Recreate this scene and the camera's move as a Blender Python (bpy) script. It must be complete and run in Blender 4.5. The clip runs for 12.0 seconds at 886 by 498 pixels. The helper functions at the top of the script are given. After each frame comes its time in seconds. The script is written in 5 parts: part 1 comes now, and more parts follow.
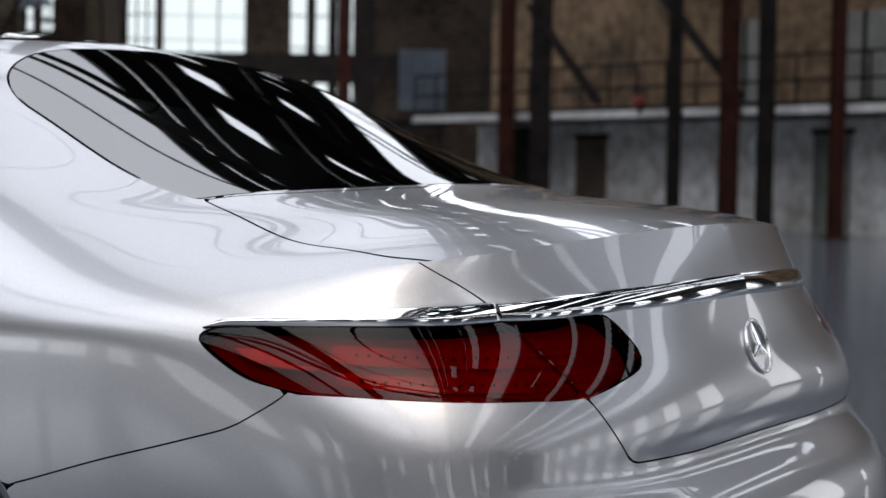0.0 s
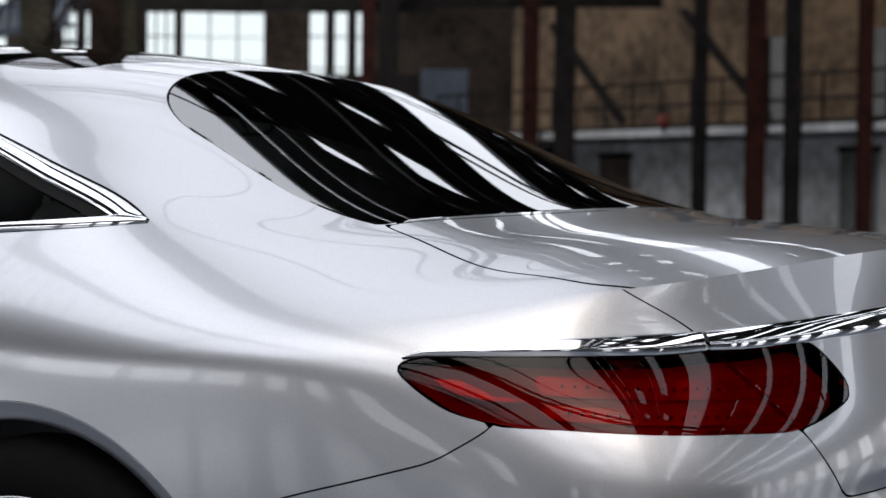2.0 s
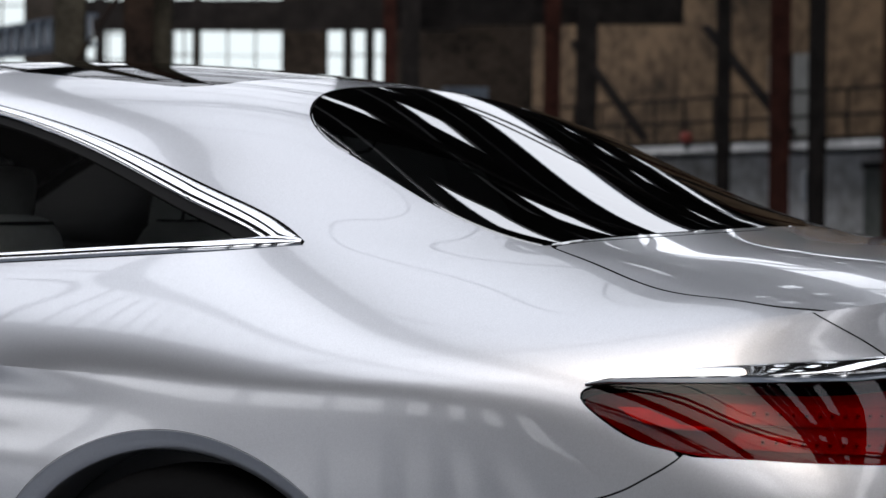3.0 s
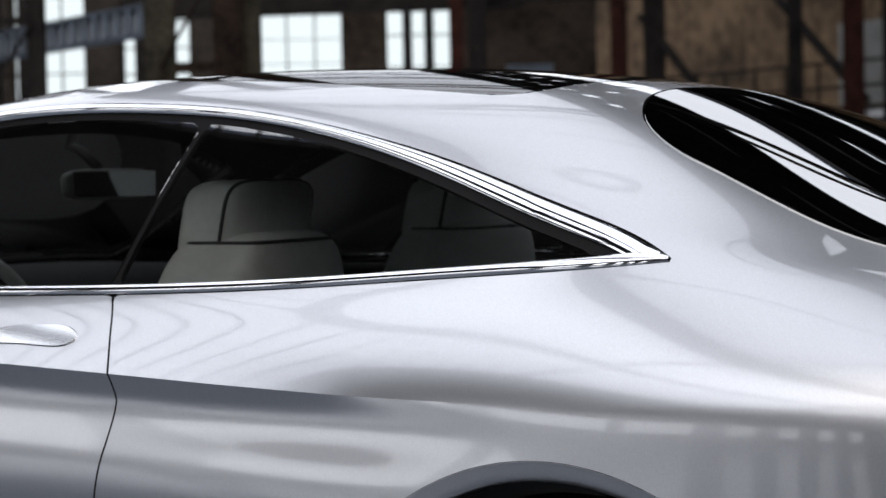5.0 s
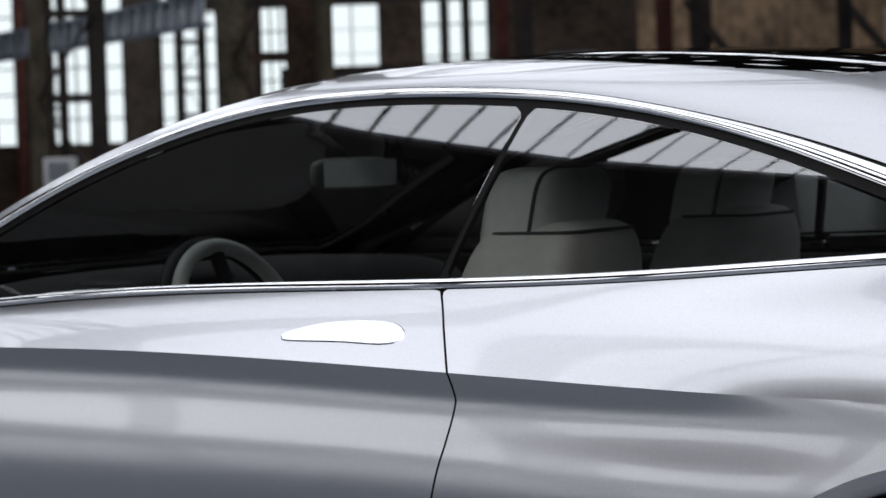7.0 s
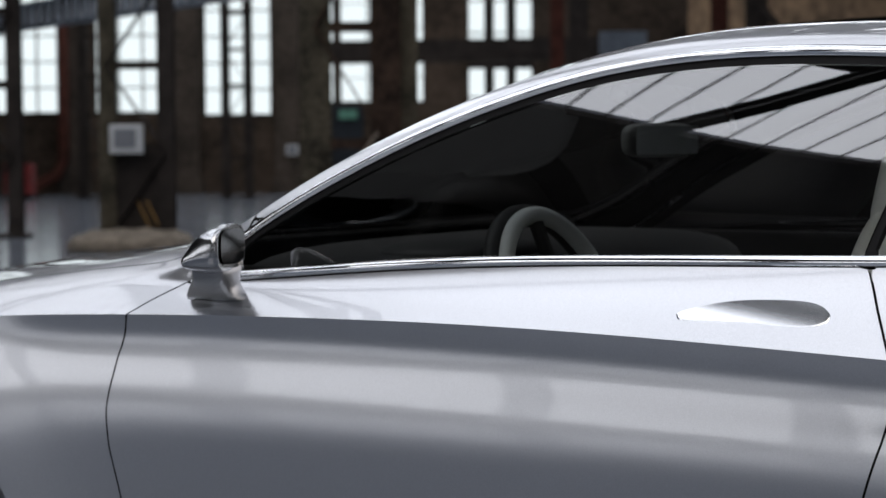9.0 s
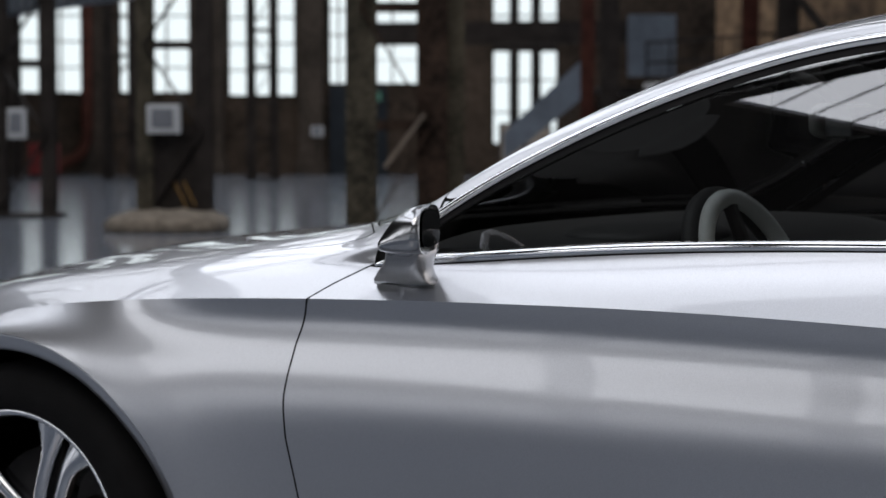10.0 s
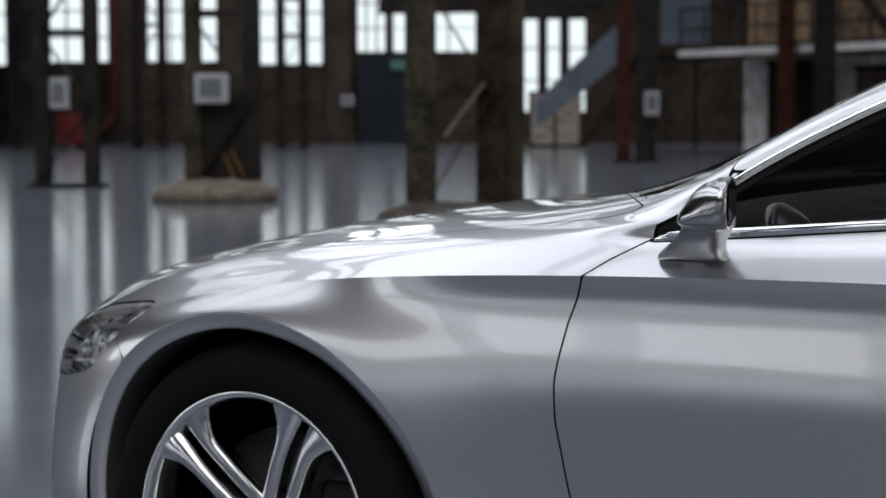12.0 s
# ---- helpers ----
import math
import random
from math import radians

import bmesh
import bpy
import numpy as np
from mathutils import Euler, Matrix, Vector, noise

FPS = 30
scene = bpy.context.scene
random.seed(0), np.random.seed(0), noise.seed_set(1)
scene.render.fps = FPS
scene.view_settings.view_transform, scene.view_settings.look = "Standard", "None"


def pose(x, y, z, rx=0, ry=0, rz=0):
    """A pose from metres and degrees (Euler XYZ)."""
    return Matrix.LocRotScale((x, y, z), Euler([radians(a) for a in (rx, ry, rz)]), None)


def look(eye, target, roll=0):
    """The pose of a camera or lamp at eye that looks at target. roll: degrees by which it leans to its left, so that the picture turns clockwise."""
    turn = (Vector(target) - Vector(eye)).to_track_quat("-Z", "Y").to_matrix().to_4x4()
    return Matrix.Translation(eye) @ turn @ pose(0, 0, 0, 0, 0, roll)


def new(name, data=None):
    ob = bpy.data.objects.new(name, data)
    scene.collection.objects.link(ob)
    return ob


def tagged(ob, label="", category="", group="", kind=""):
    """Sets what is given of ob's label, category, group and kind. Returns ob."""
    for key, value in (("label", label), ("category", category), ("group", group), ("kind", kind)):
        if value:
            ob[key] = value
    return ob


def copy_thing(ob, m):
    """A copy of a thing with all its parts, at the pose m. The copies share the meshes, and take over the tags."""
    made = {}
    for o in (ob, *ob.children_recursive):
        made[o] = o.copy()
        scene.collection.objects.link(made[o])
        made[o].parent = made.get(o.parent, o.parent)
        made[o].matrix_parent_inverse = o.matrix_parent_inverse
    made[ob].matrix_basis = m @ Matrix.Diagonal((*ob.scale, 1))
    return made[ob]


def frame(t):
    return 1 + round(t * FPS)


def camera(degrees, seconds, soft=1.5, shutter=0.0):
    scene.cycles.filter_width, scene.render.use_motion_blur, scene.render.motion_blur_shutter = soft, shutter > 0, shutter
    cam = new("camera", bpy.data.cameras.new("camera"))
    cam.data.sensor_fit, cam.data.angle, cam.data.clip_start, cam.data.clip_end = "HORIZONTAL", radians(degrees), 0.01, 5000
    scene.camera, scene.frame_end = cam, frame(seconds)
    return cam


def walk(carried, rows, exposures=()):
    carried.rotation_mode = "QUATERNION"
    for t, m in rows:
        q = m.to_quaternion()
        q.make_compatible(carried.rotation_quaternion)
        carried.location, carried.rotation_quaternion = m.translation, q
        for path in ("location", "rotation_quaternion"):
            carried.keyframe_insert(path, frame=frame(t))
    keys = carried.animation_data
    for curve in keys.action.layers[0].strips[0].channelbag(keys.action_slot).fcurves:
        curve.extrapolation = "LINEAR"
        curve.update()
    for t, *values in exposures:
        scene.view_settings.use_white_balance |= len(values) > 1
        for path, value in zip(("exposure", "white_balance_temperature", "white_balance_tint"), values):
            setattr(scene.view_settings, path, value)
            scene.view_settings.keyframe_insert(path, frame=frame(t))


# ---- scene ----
cam = camera(25.6, 12.0)
PATH = [
    (0, (2.358, -3.168, 1.13), (1.376, -1.428, 1.038), 1.0),
    (0.5, (2.324, -3.173, 1.132), (1.34, -1.434, 1.041), 1.0),
    (1, (2.26, -3.186, 1.131), (1.273, -1.448, 1.044), 0.9),
    (1.5, (2.178, -3.204, 1.133), (1.188, -1.468, 1.052), 0.8),
    (2, (2.068, -3.218, 1.132), (1.075, -1.484, 1.06), 0.7),
    (2.5, (1.949, -3.229, 1.136), (0.951, -1.497, 1.071), 0.4),
    (3, (1.81, -3.242, 1.132), (0.806, -1.513, 1.078), 0.5),
    (5, (1.329, -3.345, 1.19), (0.28, -1.644, 1.113), -1.2),
    (5.5, (1.205, -3.38, 1.191), (0.153, -1.681, 1.114), -1.2),
    (6, (1.07, -3.407, 1.191), (0.011, -1.712, 1.113), -1.4),
    (6.5, (0.938, -3.434, 1.194), (-0.125, -1.742, 1.113), -1.4),
    (7, (0.794, -3.464, 1.197), (-0.276, -1.776, 1.11), -1.8),
    (7.5, (0.639, -3.477, 1.202), (-0.436, -1.794, 1.107), -1.7),
    (9.5, (-0.041, -3.548, 1.177), (-1.134, -1.877, 1.062), -0.1),
    (10, (-0.214, -3.564, 1.175), (-1.313, -1.898, 1.048), -0.0),
    (10.5, (-0.363, -3.582, 1.172), (-1.467, -1.92, 1.035), 0.0),
    (11, (-0.487, -3.627, 1.174), (-1.593, -1.967, 1.027), -0.1),
    (11.5, (-0.585, -3.651, 1.175), (-1.694, -1.994, 1.021), -0.1),
    (12, (-0.666, -3.667, 1.175), (-1.777, -2.012, 1.016), -0.2),
]
# the car and the camera lean together by half a degree against the floor
LEAN = Matrix.Translation((-1.5, 0, 0)) @ Matrix.Rotation(radians(0.45), 4, Vector((math.cos(radians(34)), math.sin(radians(34)), 0))) @ Matrix.Translation((1.5, 0, 0))
walk(cam, [(t, LEAN @ look(eye, target, roll)) for t, eye, target, roll in PATH])

cam.data.dof.use_dof, cam.data.dof.focus_distance, cam.data.dof.aperture_fstop = True, 2.9, 6.3

# ---- world and light ----
world = bpy.data.worlds.new("overcast_sky")
scene.world = world
world.use_nodes = True
wn = world.node_tree
sky = wn.nodes.new("ShaderNodeTexSky")
sky.sky_type, sky.sun_disc = "NISHITA", False
sky.sun_elevation, sky.sun_rotation = radians(48), radians(150)
sky.air_density, sky.dust_density, sky.ozone_density = 1.0, 8.0, 1.0
wn.links.new(sky.outputs[0], wn.nodes["Background"].inputs[0])
wn.nodes["Background"].inputs[1].default_value = 0.05
scene.view_settings.exposure = 0.1

# the hall stands turned against the car
HALL = pose(-0.67, -3.67, 0, 0, 0, 34)

# ---- materials ----
def material(name, base, rough=0.5, metal=0.0, coat=0.0, spread=0.06, scale=6.0, bump=0.0, bump_scale=60.0, fine=0.0):
    """A principled surface, its colour varied at two scales, with a fine relief."""
    m = bpy.data.materials.new(name)
    m.use_nodes = True
    nt = m.node_tree
    b = nt.nodes["Principled BSDF"]
    b.inputs["Roughness"].default_value, b.inputs["Metallic"].default_value = rough, metal
    b.inputs["Coat Weight"].default_value, b.inputs["Coat Roughness"].default_value = coat, 0.02
    if rough >= 0.65 and max(base) < 0.08:
        b.inputs["Specular IOR Level"].default_value = 0.12
    tc = nt.nodes.new("ShaderNodeTexCoord")
    if spread:
        big, small = nt.nodes.new("ShaderNodeTexNoise"), nt.nodes.new("ShaderNodeTexNoise")
        big.inputs["Scale"].default_value, small.inputs["Scale"].default_value = scale, scale * 9
        big.inputs["Detail"].default_value, small.inputs["Detail"].default_value = 4, 3
        add = nt.nodes.new("ShaderNodeMath")
        add.operation = "ADD"
        ramp = nt.nodes.new("ShaderNodeValToRGB")
        lo, hi = [max(0, c * (1 - spread * 2.2)) for c in base], [min(1, c * (1 + spread * 2.2)) for c in base]
        ramp.color_ramp.elements[0].position, ramp.color_ramp.elements[1].position = 0.35, 0.65
        ramp.color_ramp.elements[0].color, ramp.color_ramp.elements[1].color = (*lo, 1), (*hi, 1)
        half = nt.nodes.new("ShaderNodeMath")
        half.operation, half.inputs[1].default_value = "MULTIPLY", 0.5
        for n in (big, small):
            nt.links.new(tc.outputs["Object"], n.inputs["Vector"])
        nt.links.new(big.outputs[0], add.inputs[0])
        nt.links.new(small.outputs[0], add.inputs[1])
        nt.links.new(add.outputs[0], half.inputs[0])
        nt.links.new(half.outputs[0], ramp.inputs[0])
        nt.links.new(ramp.outputs[0], b.inputs["Base Color"])
    else:
        b.inputs["Base Color"].default_value = (*base, 1)
    if bump:
        n, bp = nt.nodes.new("ShaderNodeTexNoise"), nt.nodes.new("ShaderNodeBump")
        n.inputs["Scale"].default_value, n.inputs["Detail"].default_value = bump_scale, 6
        bp.inputs["Strength"].default_value, bp.inputs["Distance"].default_value = bump, 0.01
        nt.links.new(tc.outputs["Object"], n.inputs["Vector"])
        nt.links.new(n.outputs[0], bp.inputs["Height"])
        nt.links.new(bp.outputs[0], b.inputs["Normal"])
    return m


def car_paint(name, base):
    """Silver flake paint under clear coat."""
    m = material(name, base, 0.31, 0.92, 1.0, 0)
    nt = m.node_tree
    b = nt.nodes["Principled BSDF"]
    b.inputs["Coat Roughness"].default_value = 0.02
    tc, v = nt.nodes.new("ShaderNodeTexCoord"), nt.nodes.new("ShaderNodeTexVoronoi")
    v.inputs["Scale"].default_value = 1400
    ramp = nt.nodes.new("ShaderNodeValToRGB")
    ramp.color_ramp.elements[0].color = (*[c * 0.86 for c in base], 1)
    ramp.color_ramp.elements[1].color = (*[min(1, c * 1.12) for c in base], 1)
    nt.links.new(tc.outputs["Object"], v.inputs["Vector"])
    nt.links.new(v.outputs["Color"], ramp.inputs[0])
    nt.links.new(ramp.outputs[0], b.inputs["Base Color"])
    return m


def glass(name, tint, gloss=1.5, rough=0.0):
    """A thin tinted pane: what lies behind shows through, and it mirrors by its angle."""
    m = bpy.data.materials.new(name)
    m.use_nodes = True
    nt = m.node_tree
    nt.nodes.remove(nt.nodes["Principled BSDF"])
    out = nt.nodes["Material Output"]
    tr, gl = nt.nodes.new("ShaderNodeBsdfTransparent"), nt.nodes.new("ShaderNodeBsdfGlossy")
    tr.inputs[0].default_value = (*tint, 1)
    gl.inputs["Roughness"].default_value = rough
    fr, mix = nt.nodes.new("ShaderNodeFresnel"), nt.nodes.new("ShaderNodeMixShader")
    fr.inputs[0].default_value = gloss
    nt.links.new(fr.outputs[0], mix.inputs[0])
    nt.links.new(tr.outputs[0], mix.inputs[1])
    nt.links.new(gl.outputs[0], mix.inputs[2])
    nt.links.new(mix.outputs[0], out.inputs[0])
    return m


PAINT = car_paint("silver_paint", (0.52, 0.528, 0.55))
CHROME = material("chrome", (0.86, 0.87, 0.88), 0.05, 1.0, 0, 0)
POLISHED = material("polished_alloy", (0.62, 0.63, 0.65), 0.12, 1.0, 0, 0.03, 20)
REFLECTOR = material("lamp_reflector", (0.60, 0.64, 0.70), 0.25, 0.6, 0, 0.3, 28)
SEAL = material("black_seal", (0.005, 0.005, 0.0055), 0.66, 0, 0, 0.1, 30)
# wing mirror chrome, its colour darkened for the dark hall it should mirror
DIMMED_CHROME = material("dimmed_chrome", (0.42, 0.425, 0.435), 0.16, 1.0, 0, 0.03, 20)
BLACK_GLOSS = material("gloss_black_trim", (0.008, 0.008, 0.009), 0.08, 0, 0.5, 0)
SATIN = material("satin_chrome", (0.72, 0.73, 0.75), 0.13, 1.0, 0, 0)
RUBBER = material("black_rubber", (0.003, 0.003, 0.0033), 0.85, 0, 0, 0.15, 30, 0.15, 300)
# also blackens panel rims and the shell behind the gaps, standing for shade
LINER_AND_GAP_SHADE = material("arch_liner", (0.004, 0.004, 0.004), 0.9, 0, 0, 0.1, 20)
TINT_GLASS = glass("tinted_glass", (0.82, 0.845, 0.825), 2.8)
DARK_GLASS = glass("dark_glass", (0.12, 0.125, 0.125), 4.0)
ROOF_GLASS = glass("roof_glass", (0.06, 0.062, 0.065), 1.6)
CLEAR_GLASS = glass("clear_cover", (0.90, 0.92, 0.93), 2.0)
RED_GLASS = glass("red_lens", (0.58, 0.022, 0.03), 1.34)
RED_IN = material("red_reflector", (0.32, 0.006, 0.01), 0.25, 0.3, 0.4, 0.12, 40)
RED_DARK = material("dark_red_housing", (0.26, 0.006, 0.010), 0.6, 0, 0, 0.1, 30)
ORANGE_IN = material("orange_reflector", (0.85, 0.09, 0.012), 0.2, 0.2, 0.5, 0.1, 60)
LEATHER = material("pale_grey_leather", (0.72, 0.76, 0.755), 0.5, 0, 0, 0.04, 8, 0.12, 260)
GREY_TRIM = material("grey_cabin_trim", (0.22, 0.23, 0.22), 0.55, 0, 0, 0.05, 12)
PIPING = material("dark_piping", (0.05, 0.052, 0.055), 0.5, 0, 0, 0.05, 40)
CABIN = material("black_cabin_trim", (0.012, 0.012, 0.013), 0.6, 0, 0, 0.08, 20)
CONCRETE = material("polished_concrete", (0.125, 0.142, 0.170), 0.125, 0, 0.0, 0.10, 0.35, 0.04, 3)
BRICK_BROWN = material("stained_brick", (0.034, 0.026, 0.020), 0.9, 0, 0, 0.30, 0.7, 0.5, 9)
PLASTER = material("dirty_plaster", (0.80, 0.765, 0.70), 0.9, 0, 0, 0.24, 0.35, 0.3, 6)
GREY_WALL = material("sooty_grey_masonry", (0.07, 0.07, 0.072), 0.9, 0, 0, 0.3, 0.7, 0.4, 8)
OCHRE = material("stained_ochre_wall", (0.165, 0.108, 0.062), 0.9, 0, 0, 0.36, 0.3, 0.3, 6)
STEEL_BROWN = material("dark_rusted_steel", (0.022, 0.014, 0.010), 0.85, 0, 0, 0.4, 3, 0.4, 16)
STEEL_DARK = material("dark_sooty_steel", (0.016, 0.0135, 0.0125), 0.7, 0.1, 0, 0.3, 3, 0.3, 20)
STEEL_RUST = material("rusty_red_steel", (0.04, 0.014, 0.010), 0.8, 0.1, 0, 0.3, 3, 0.3, 20)
STEEL_OLIVE = material("weathered_olive_paint", (0.036, 0.032, 0.023), 0.8, 0, 0, 0.42, 3, 0.4, 16)

# ---- building helpers ----
def part(name, bm, mat, parent=None, label="", smooth=True):
    """Links a bmesh as one mesh object, under a thing or a part."""
    me = bpy.data.meshes.new(name)
    bm.to_mesh(me)
    bm.free()
    me.materials.append(mat)
    if smooth:
        for p in me.polygons:
            p.use_smooth = True
    ob = new(name, me)
    if parent is not None:
        ob.parent = parent
    return tagged(ob, label)


def thing(name, label, category, group="", at=None):
    ob = new(name)
    if at is not None:
        ob.matrix_world = at
    return tagged(ob, label, category, group)


def box(bm, lo, hi, bevel=0.0, m=None):
    """Adds a box, its edges bevelled, to bm."""
    lo, hi = Vector(lo), Vector(hi)
    r = bmesh.ops.create_cube(bm, size=1.0, matrix=Matrix.Translation((lo + hi) / 2) @ Matrix.Diagonal((*(hi - lo), 1)))
    vs = r["verts"]
    if bevel:
        es = list({e for v in vs for e in v.link_edges})
        vs = list({v for f in bmesh.ops.bevel(bm, geom=es, offset=bevel, segments=2, affect="EDGES", profile=0.6)["faces"] for v in f.verts} | {v for v in vs if v.is_valid})
    if m is not None:
        bmesh.ops.transform(bm, matrix=m, verts=[v for v in vs if v.is_valid])
    return bm


def bar(bm, a, b, w, h=None, up=(0, 0, 1)):
    """Adds a straight bar of section w by h from a to b."""
    a, b = Vector(a), Vector(b)
    z = (b - a).normalized()
    x = z.cross(Vector(up))
    x = x.normalized() if x.length > 1e-4 else Vector((1, 0, 0))
    y = z.cross(x)
    h = h or w
    ring = []
    for p in (a, b):
        ring.append([bm.verts.new(p + x * (sx * w / 2) + y * (sy * h / 2)) for sx, sy in ((-1, -1), (1, -1), (1, 1), (-1, 1))])
    for i in range(4):
        bm.faces.new((ring[0][i], ring[0][(i + 1) % 4], ring[1][(i + 1) % 4], ring[1][i]))
    bm.faces.new(ring[0][::-1])
    bm.faces.new(ring[1])
    return bm


def tube(bm, pts, r, sides=8, closed=False):
    """Adds a round tube along points."""
    pts = [Vector(p) for p in pts]
    n, rings, x = len(pts), [], None
    for i, p in enumerate(pts):
        d = (pts[(i + 1) % n] - pts[i - 1]) if closed else (pts[min(i + 1, n - 1)] - pts[max(i - 1, 0)])
        d.normalize()
        if x is None:
            x = d.orthogonal().normalized()
        x = (x - d * x.dot(d)).normalized()
        y = d.cross(x)
        rr = r[i] if isinstance(r, (list, tuple)) else r
        rings.append([bm.verts.new(p + (x * math.cos(t) + y * math.sin(t)) * rr) for t in [2 * math.pi * k / sides for k in range(sides)]])
    for i in range(n if closed else n - 1):
        a, b = rings[i], rings[(i + 1) % n]
        for k in range(sides):
            bm.faces.new((a[k], a[(k + 1) % sides], b[(k + 1) % sides], b[k]))
    if not closed:
        bm.faces.new(rings[0][::-1])
        bm.faces.new(rings[-1])
    return bm


def spin(bm, profile, centre, steps=64, axis="y"):
    """Adds a surface of revolution of (radius, offset) pairs about an axis along y through centre."""
    c, rings = Vector(centre), []
    for k in range(steps):
        t = 2 * math.pi * k / steps
        rings.append([bm.verts.new(c + Vector((r * math.cos(t), o, r * math.sin(t)))) for r, o in profile])
    for k in range(steps):
        a, b = rings[k], rings[(k + 1) % steps]
        for i in range(len(profile) - 1):
            bm.faces.new((a[i], a[i + 1], b[i + 1], b[i]))
    return bm


# ---- the car's skin: long lines from nose to tail, with sections laid across them ----
def spline(t, p, q):
    """Natural cubic through p at t, read at q; p may have several columns."""
    t, p, q = np.asarray(t, float), np.asarray(p, float), np.asarray(q, float)
    one = p.ndim == 1
    p = p[:, None] if one else p
    n, h = len(t), np.diff(t)
    a, r = np.eye(n), np.zeros_like(p)
    for i in range(1, n - 1):
        a[i, i - 1:i + 2] = h[i - 1], 2 * (h[i - 1] + h[i]), h[i]
        r[i] = 6 * ((p[i + 1] - p[i]) / h[i] - (p[i] - p[i - 1]) / h[i - 1])
    m = np.linalg.solve(a, r)
    k = np.clip(np.searchsorted(t, q, "right") - 1, 0, n - 2)
    hh, d = h[k][:, None], (q - t[k])[:, None]
    out = p[k] + d * ((p[k + 1] - p[k]) / hh - hh * (2 * m[k] + m[k + 1]) / 6) + d ** 2 * m[k] / 2 + d ** 3 * (m[k + 1] - m[k]) / (6 * hh)
    return out[:, 0] if one else out


def line(rows):
    """A long line: rows of (u, y, z) with x = u, or (u, x, y, z)."""
    full = [(r[0], r[0], r[1], r[2]) if len(r) == 3 else r for r in rows]
    return np.array(full, float)


# u is x along the side; past the corners it goes on round nose and tail
NOSE, TAIL = -4.0, 1.7
CENTRE = line([(-4.0, -3.76, 0, 0.725), (-3.7, -3.64, 0, 0.79), (-3.45, 0, 0.845), (-3.3, 0, 0.876), (-2.95, 0, 0.937), (-2.7, 0, 0.962), (-2.5, 0, 0.985), (-2.3, 0, 1.032), (-2.15, 0, 1.09),
               (-2.0, 0, 1.155), (-1.8, 0, 1.252), (-1.6, 0, 1.328), (-1.4, 0, 1.376), (-1.1, 0, 1.402), (-0.7, 0, 1.399), (-0.3, 0, 1.367), (0, 0, 1.313), (0.15, 0, 1.266), (0.3, 0, 1.206), (0.45, 0, 1.138),
               (0.7, 0.56, 0, 1.094), (0.9, 0.585, 0, 1.085), (1.1, 0.605, 0, 1.080), (1.3, 0.62, 0, 1.077), (1.5, 0.63, 0, 1.075), (1.7, 0.635, 0, 1.075)])
RAIL = line([(-4.0, -3.79, 0, 0.71), (-3.85, -3.75, -0.27, 0.715), (-3.7, -3.665, -0.45, 0.742), (-3.45, -3.455, -0.60, 0.800), (-3.3, -0.63, 0.836), (-2.95, -0.668, 0.893), (-2.6, -0.71, 0.932), (-2.35, -0.76, 0.951),
             (-2.2, -0.803, 0.962), (-2.08, -0.834, 1.003), (-1.95, -0.822, 1.080), (-1.8, -0.800, 1.156), (-1.6, -0.762, 1.240), (-1.38, -0.708, 1.304), (-1.1, -0.655, 1.328), (-0.8, -0.643, 1.315), (-0.52, -0.66, 1.276),
             (-0.28, -0.677, 1.225), (-0.05, -0.689, 1.166), (0.1, -0.688, 1.124), (0.3, -0.665, 1.072), (0.5, -0.625, 1.052), (0.7, 0.62, -0.585, 1.045), (0.9, 0.72, -0.515, 1.040), (1.1, 0.80, -0.415, 1.043),
             (1.3, 0.86, -0.30, 1.049), (1.5, 0.895, -0.16, 1.055), (1.7, 0.91, 0, 1.057)])
BELT = line([(-4.0, -3.83, 0, 0.67), (-3.85, -3.79, -0.33, 0.675), (-3.7, -3.70, -0.525, 0.70), (-3.45, -3.465, -0.70, 0.760), (-3.3, -0.755, 0.803), (-2.95, -0.79, 0.868), (-2.6, -0.812, 0.907), (-2.3, -0.834, 0.930),
             (-2.0, -0.845, 0.948), (-1.75, -0.842, 0.968), (-1.38, -0.833, 0.987), (-0.89, -0.827, 0.999), (-0.53, -0.82, 1.013), (-0.22, -0.808, 1.030), (0.1, -0.785, 1.052), (0.3, -0.752, 1.035), (0.5, -0.712, 1.014),
             (0.7, 0.64, -0.672, 1.003), (0.9, 0.77, -0.608, 1.000), (1.1, 0.88, -0.50, 1.010), (1.3, 0.96, -0.37, 1.024), (1.5, 1.015, -0.20, 1.036), (1.7, 1.04, 0, 1.040)])
SHOULDER = line([(-4.0, -3.855, 0, 0.64), (-3.85, -3.815, -0.345, 0.645), (-3.7, -3.715, -0.56, 0.668), (-3.45, -3.47, -0.76, 0.728), (-3.3, -0.800, 0.773), (-2.95, -0.842, 0.840), (-2.6, -0.866, 0.882), (-2.3, -0.869, 0.908),
                 (-1.9, -0.872, 0.922), (-1.38, -0.870, 0.936), (-0.89, -0.868, 0.940), (-0.53, -0.870, 0.945), (-0.22, -0.872, 0.955), (0.1, -0.866, 0.965), (0.3, -0.845, 0.962), (0.5, -0.81, 0.957),
                 (0.7, 0.655, -0.765, 0.958), (0.9, 0.80, -0.70, 0.965), (1.1, 0.93, -0.585, 0.984), (1.3, 1.035, -0.43, 1.006), (1.5, 1.10, -0.235, 1.022), (1.7, 1.128, 0, 1.028)])
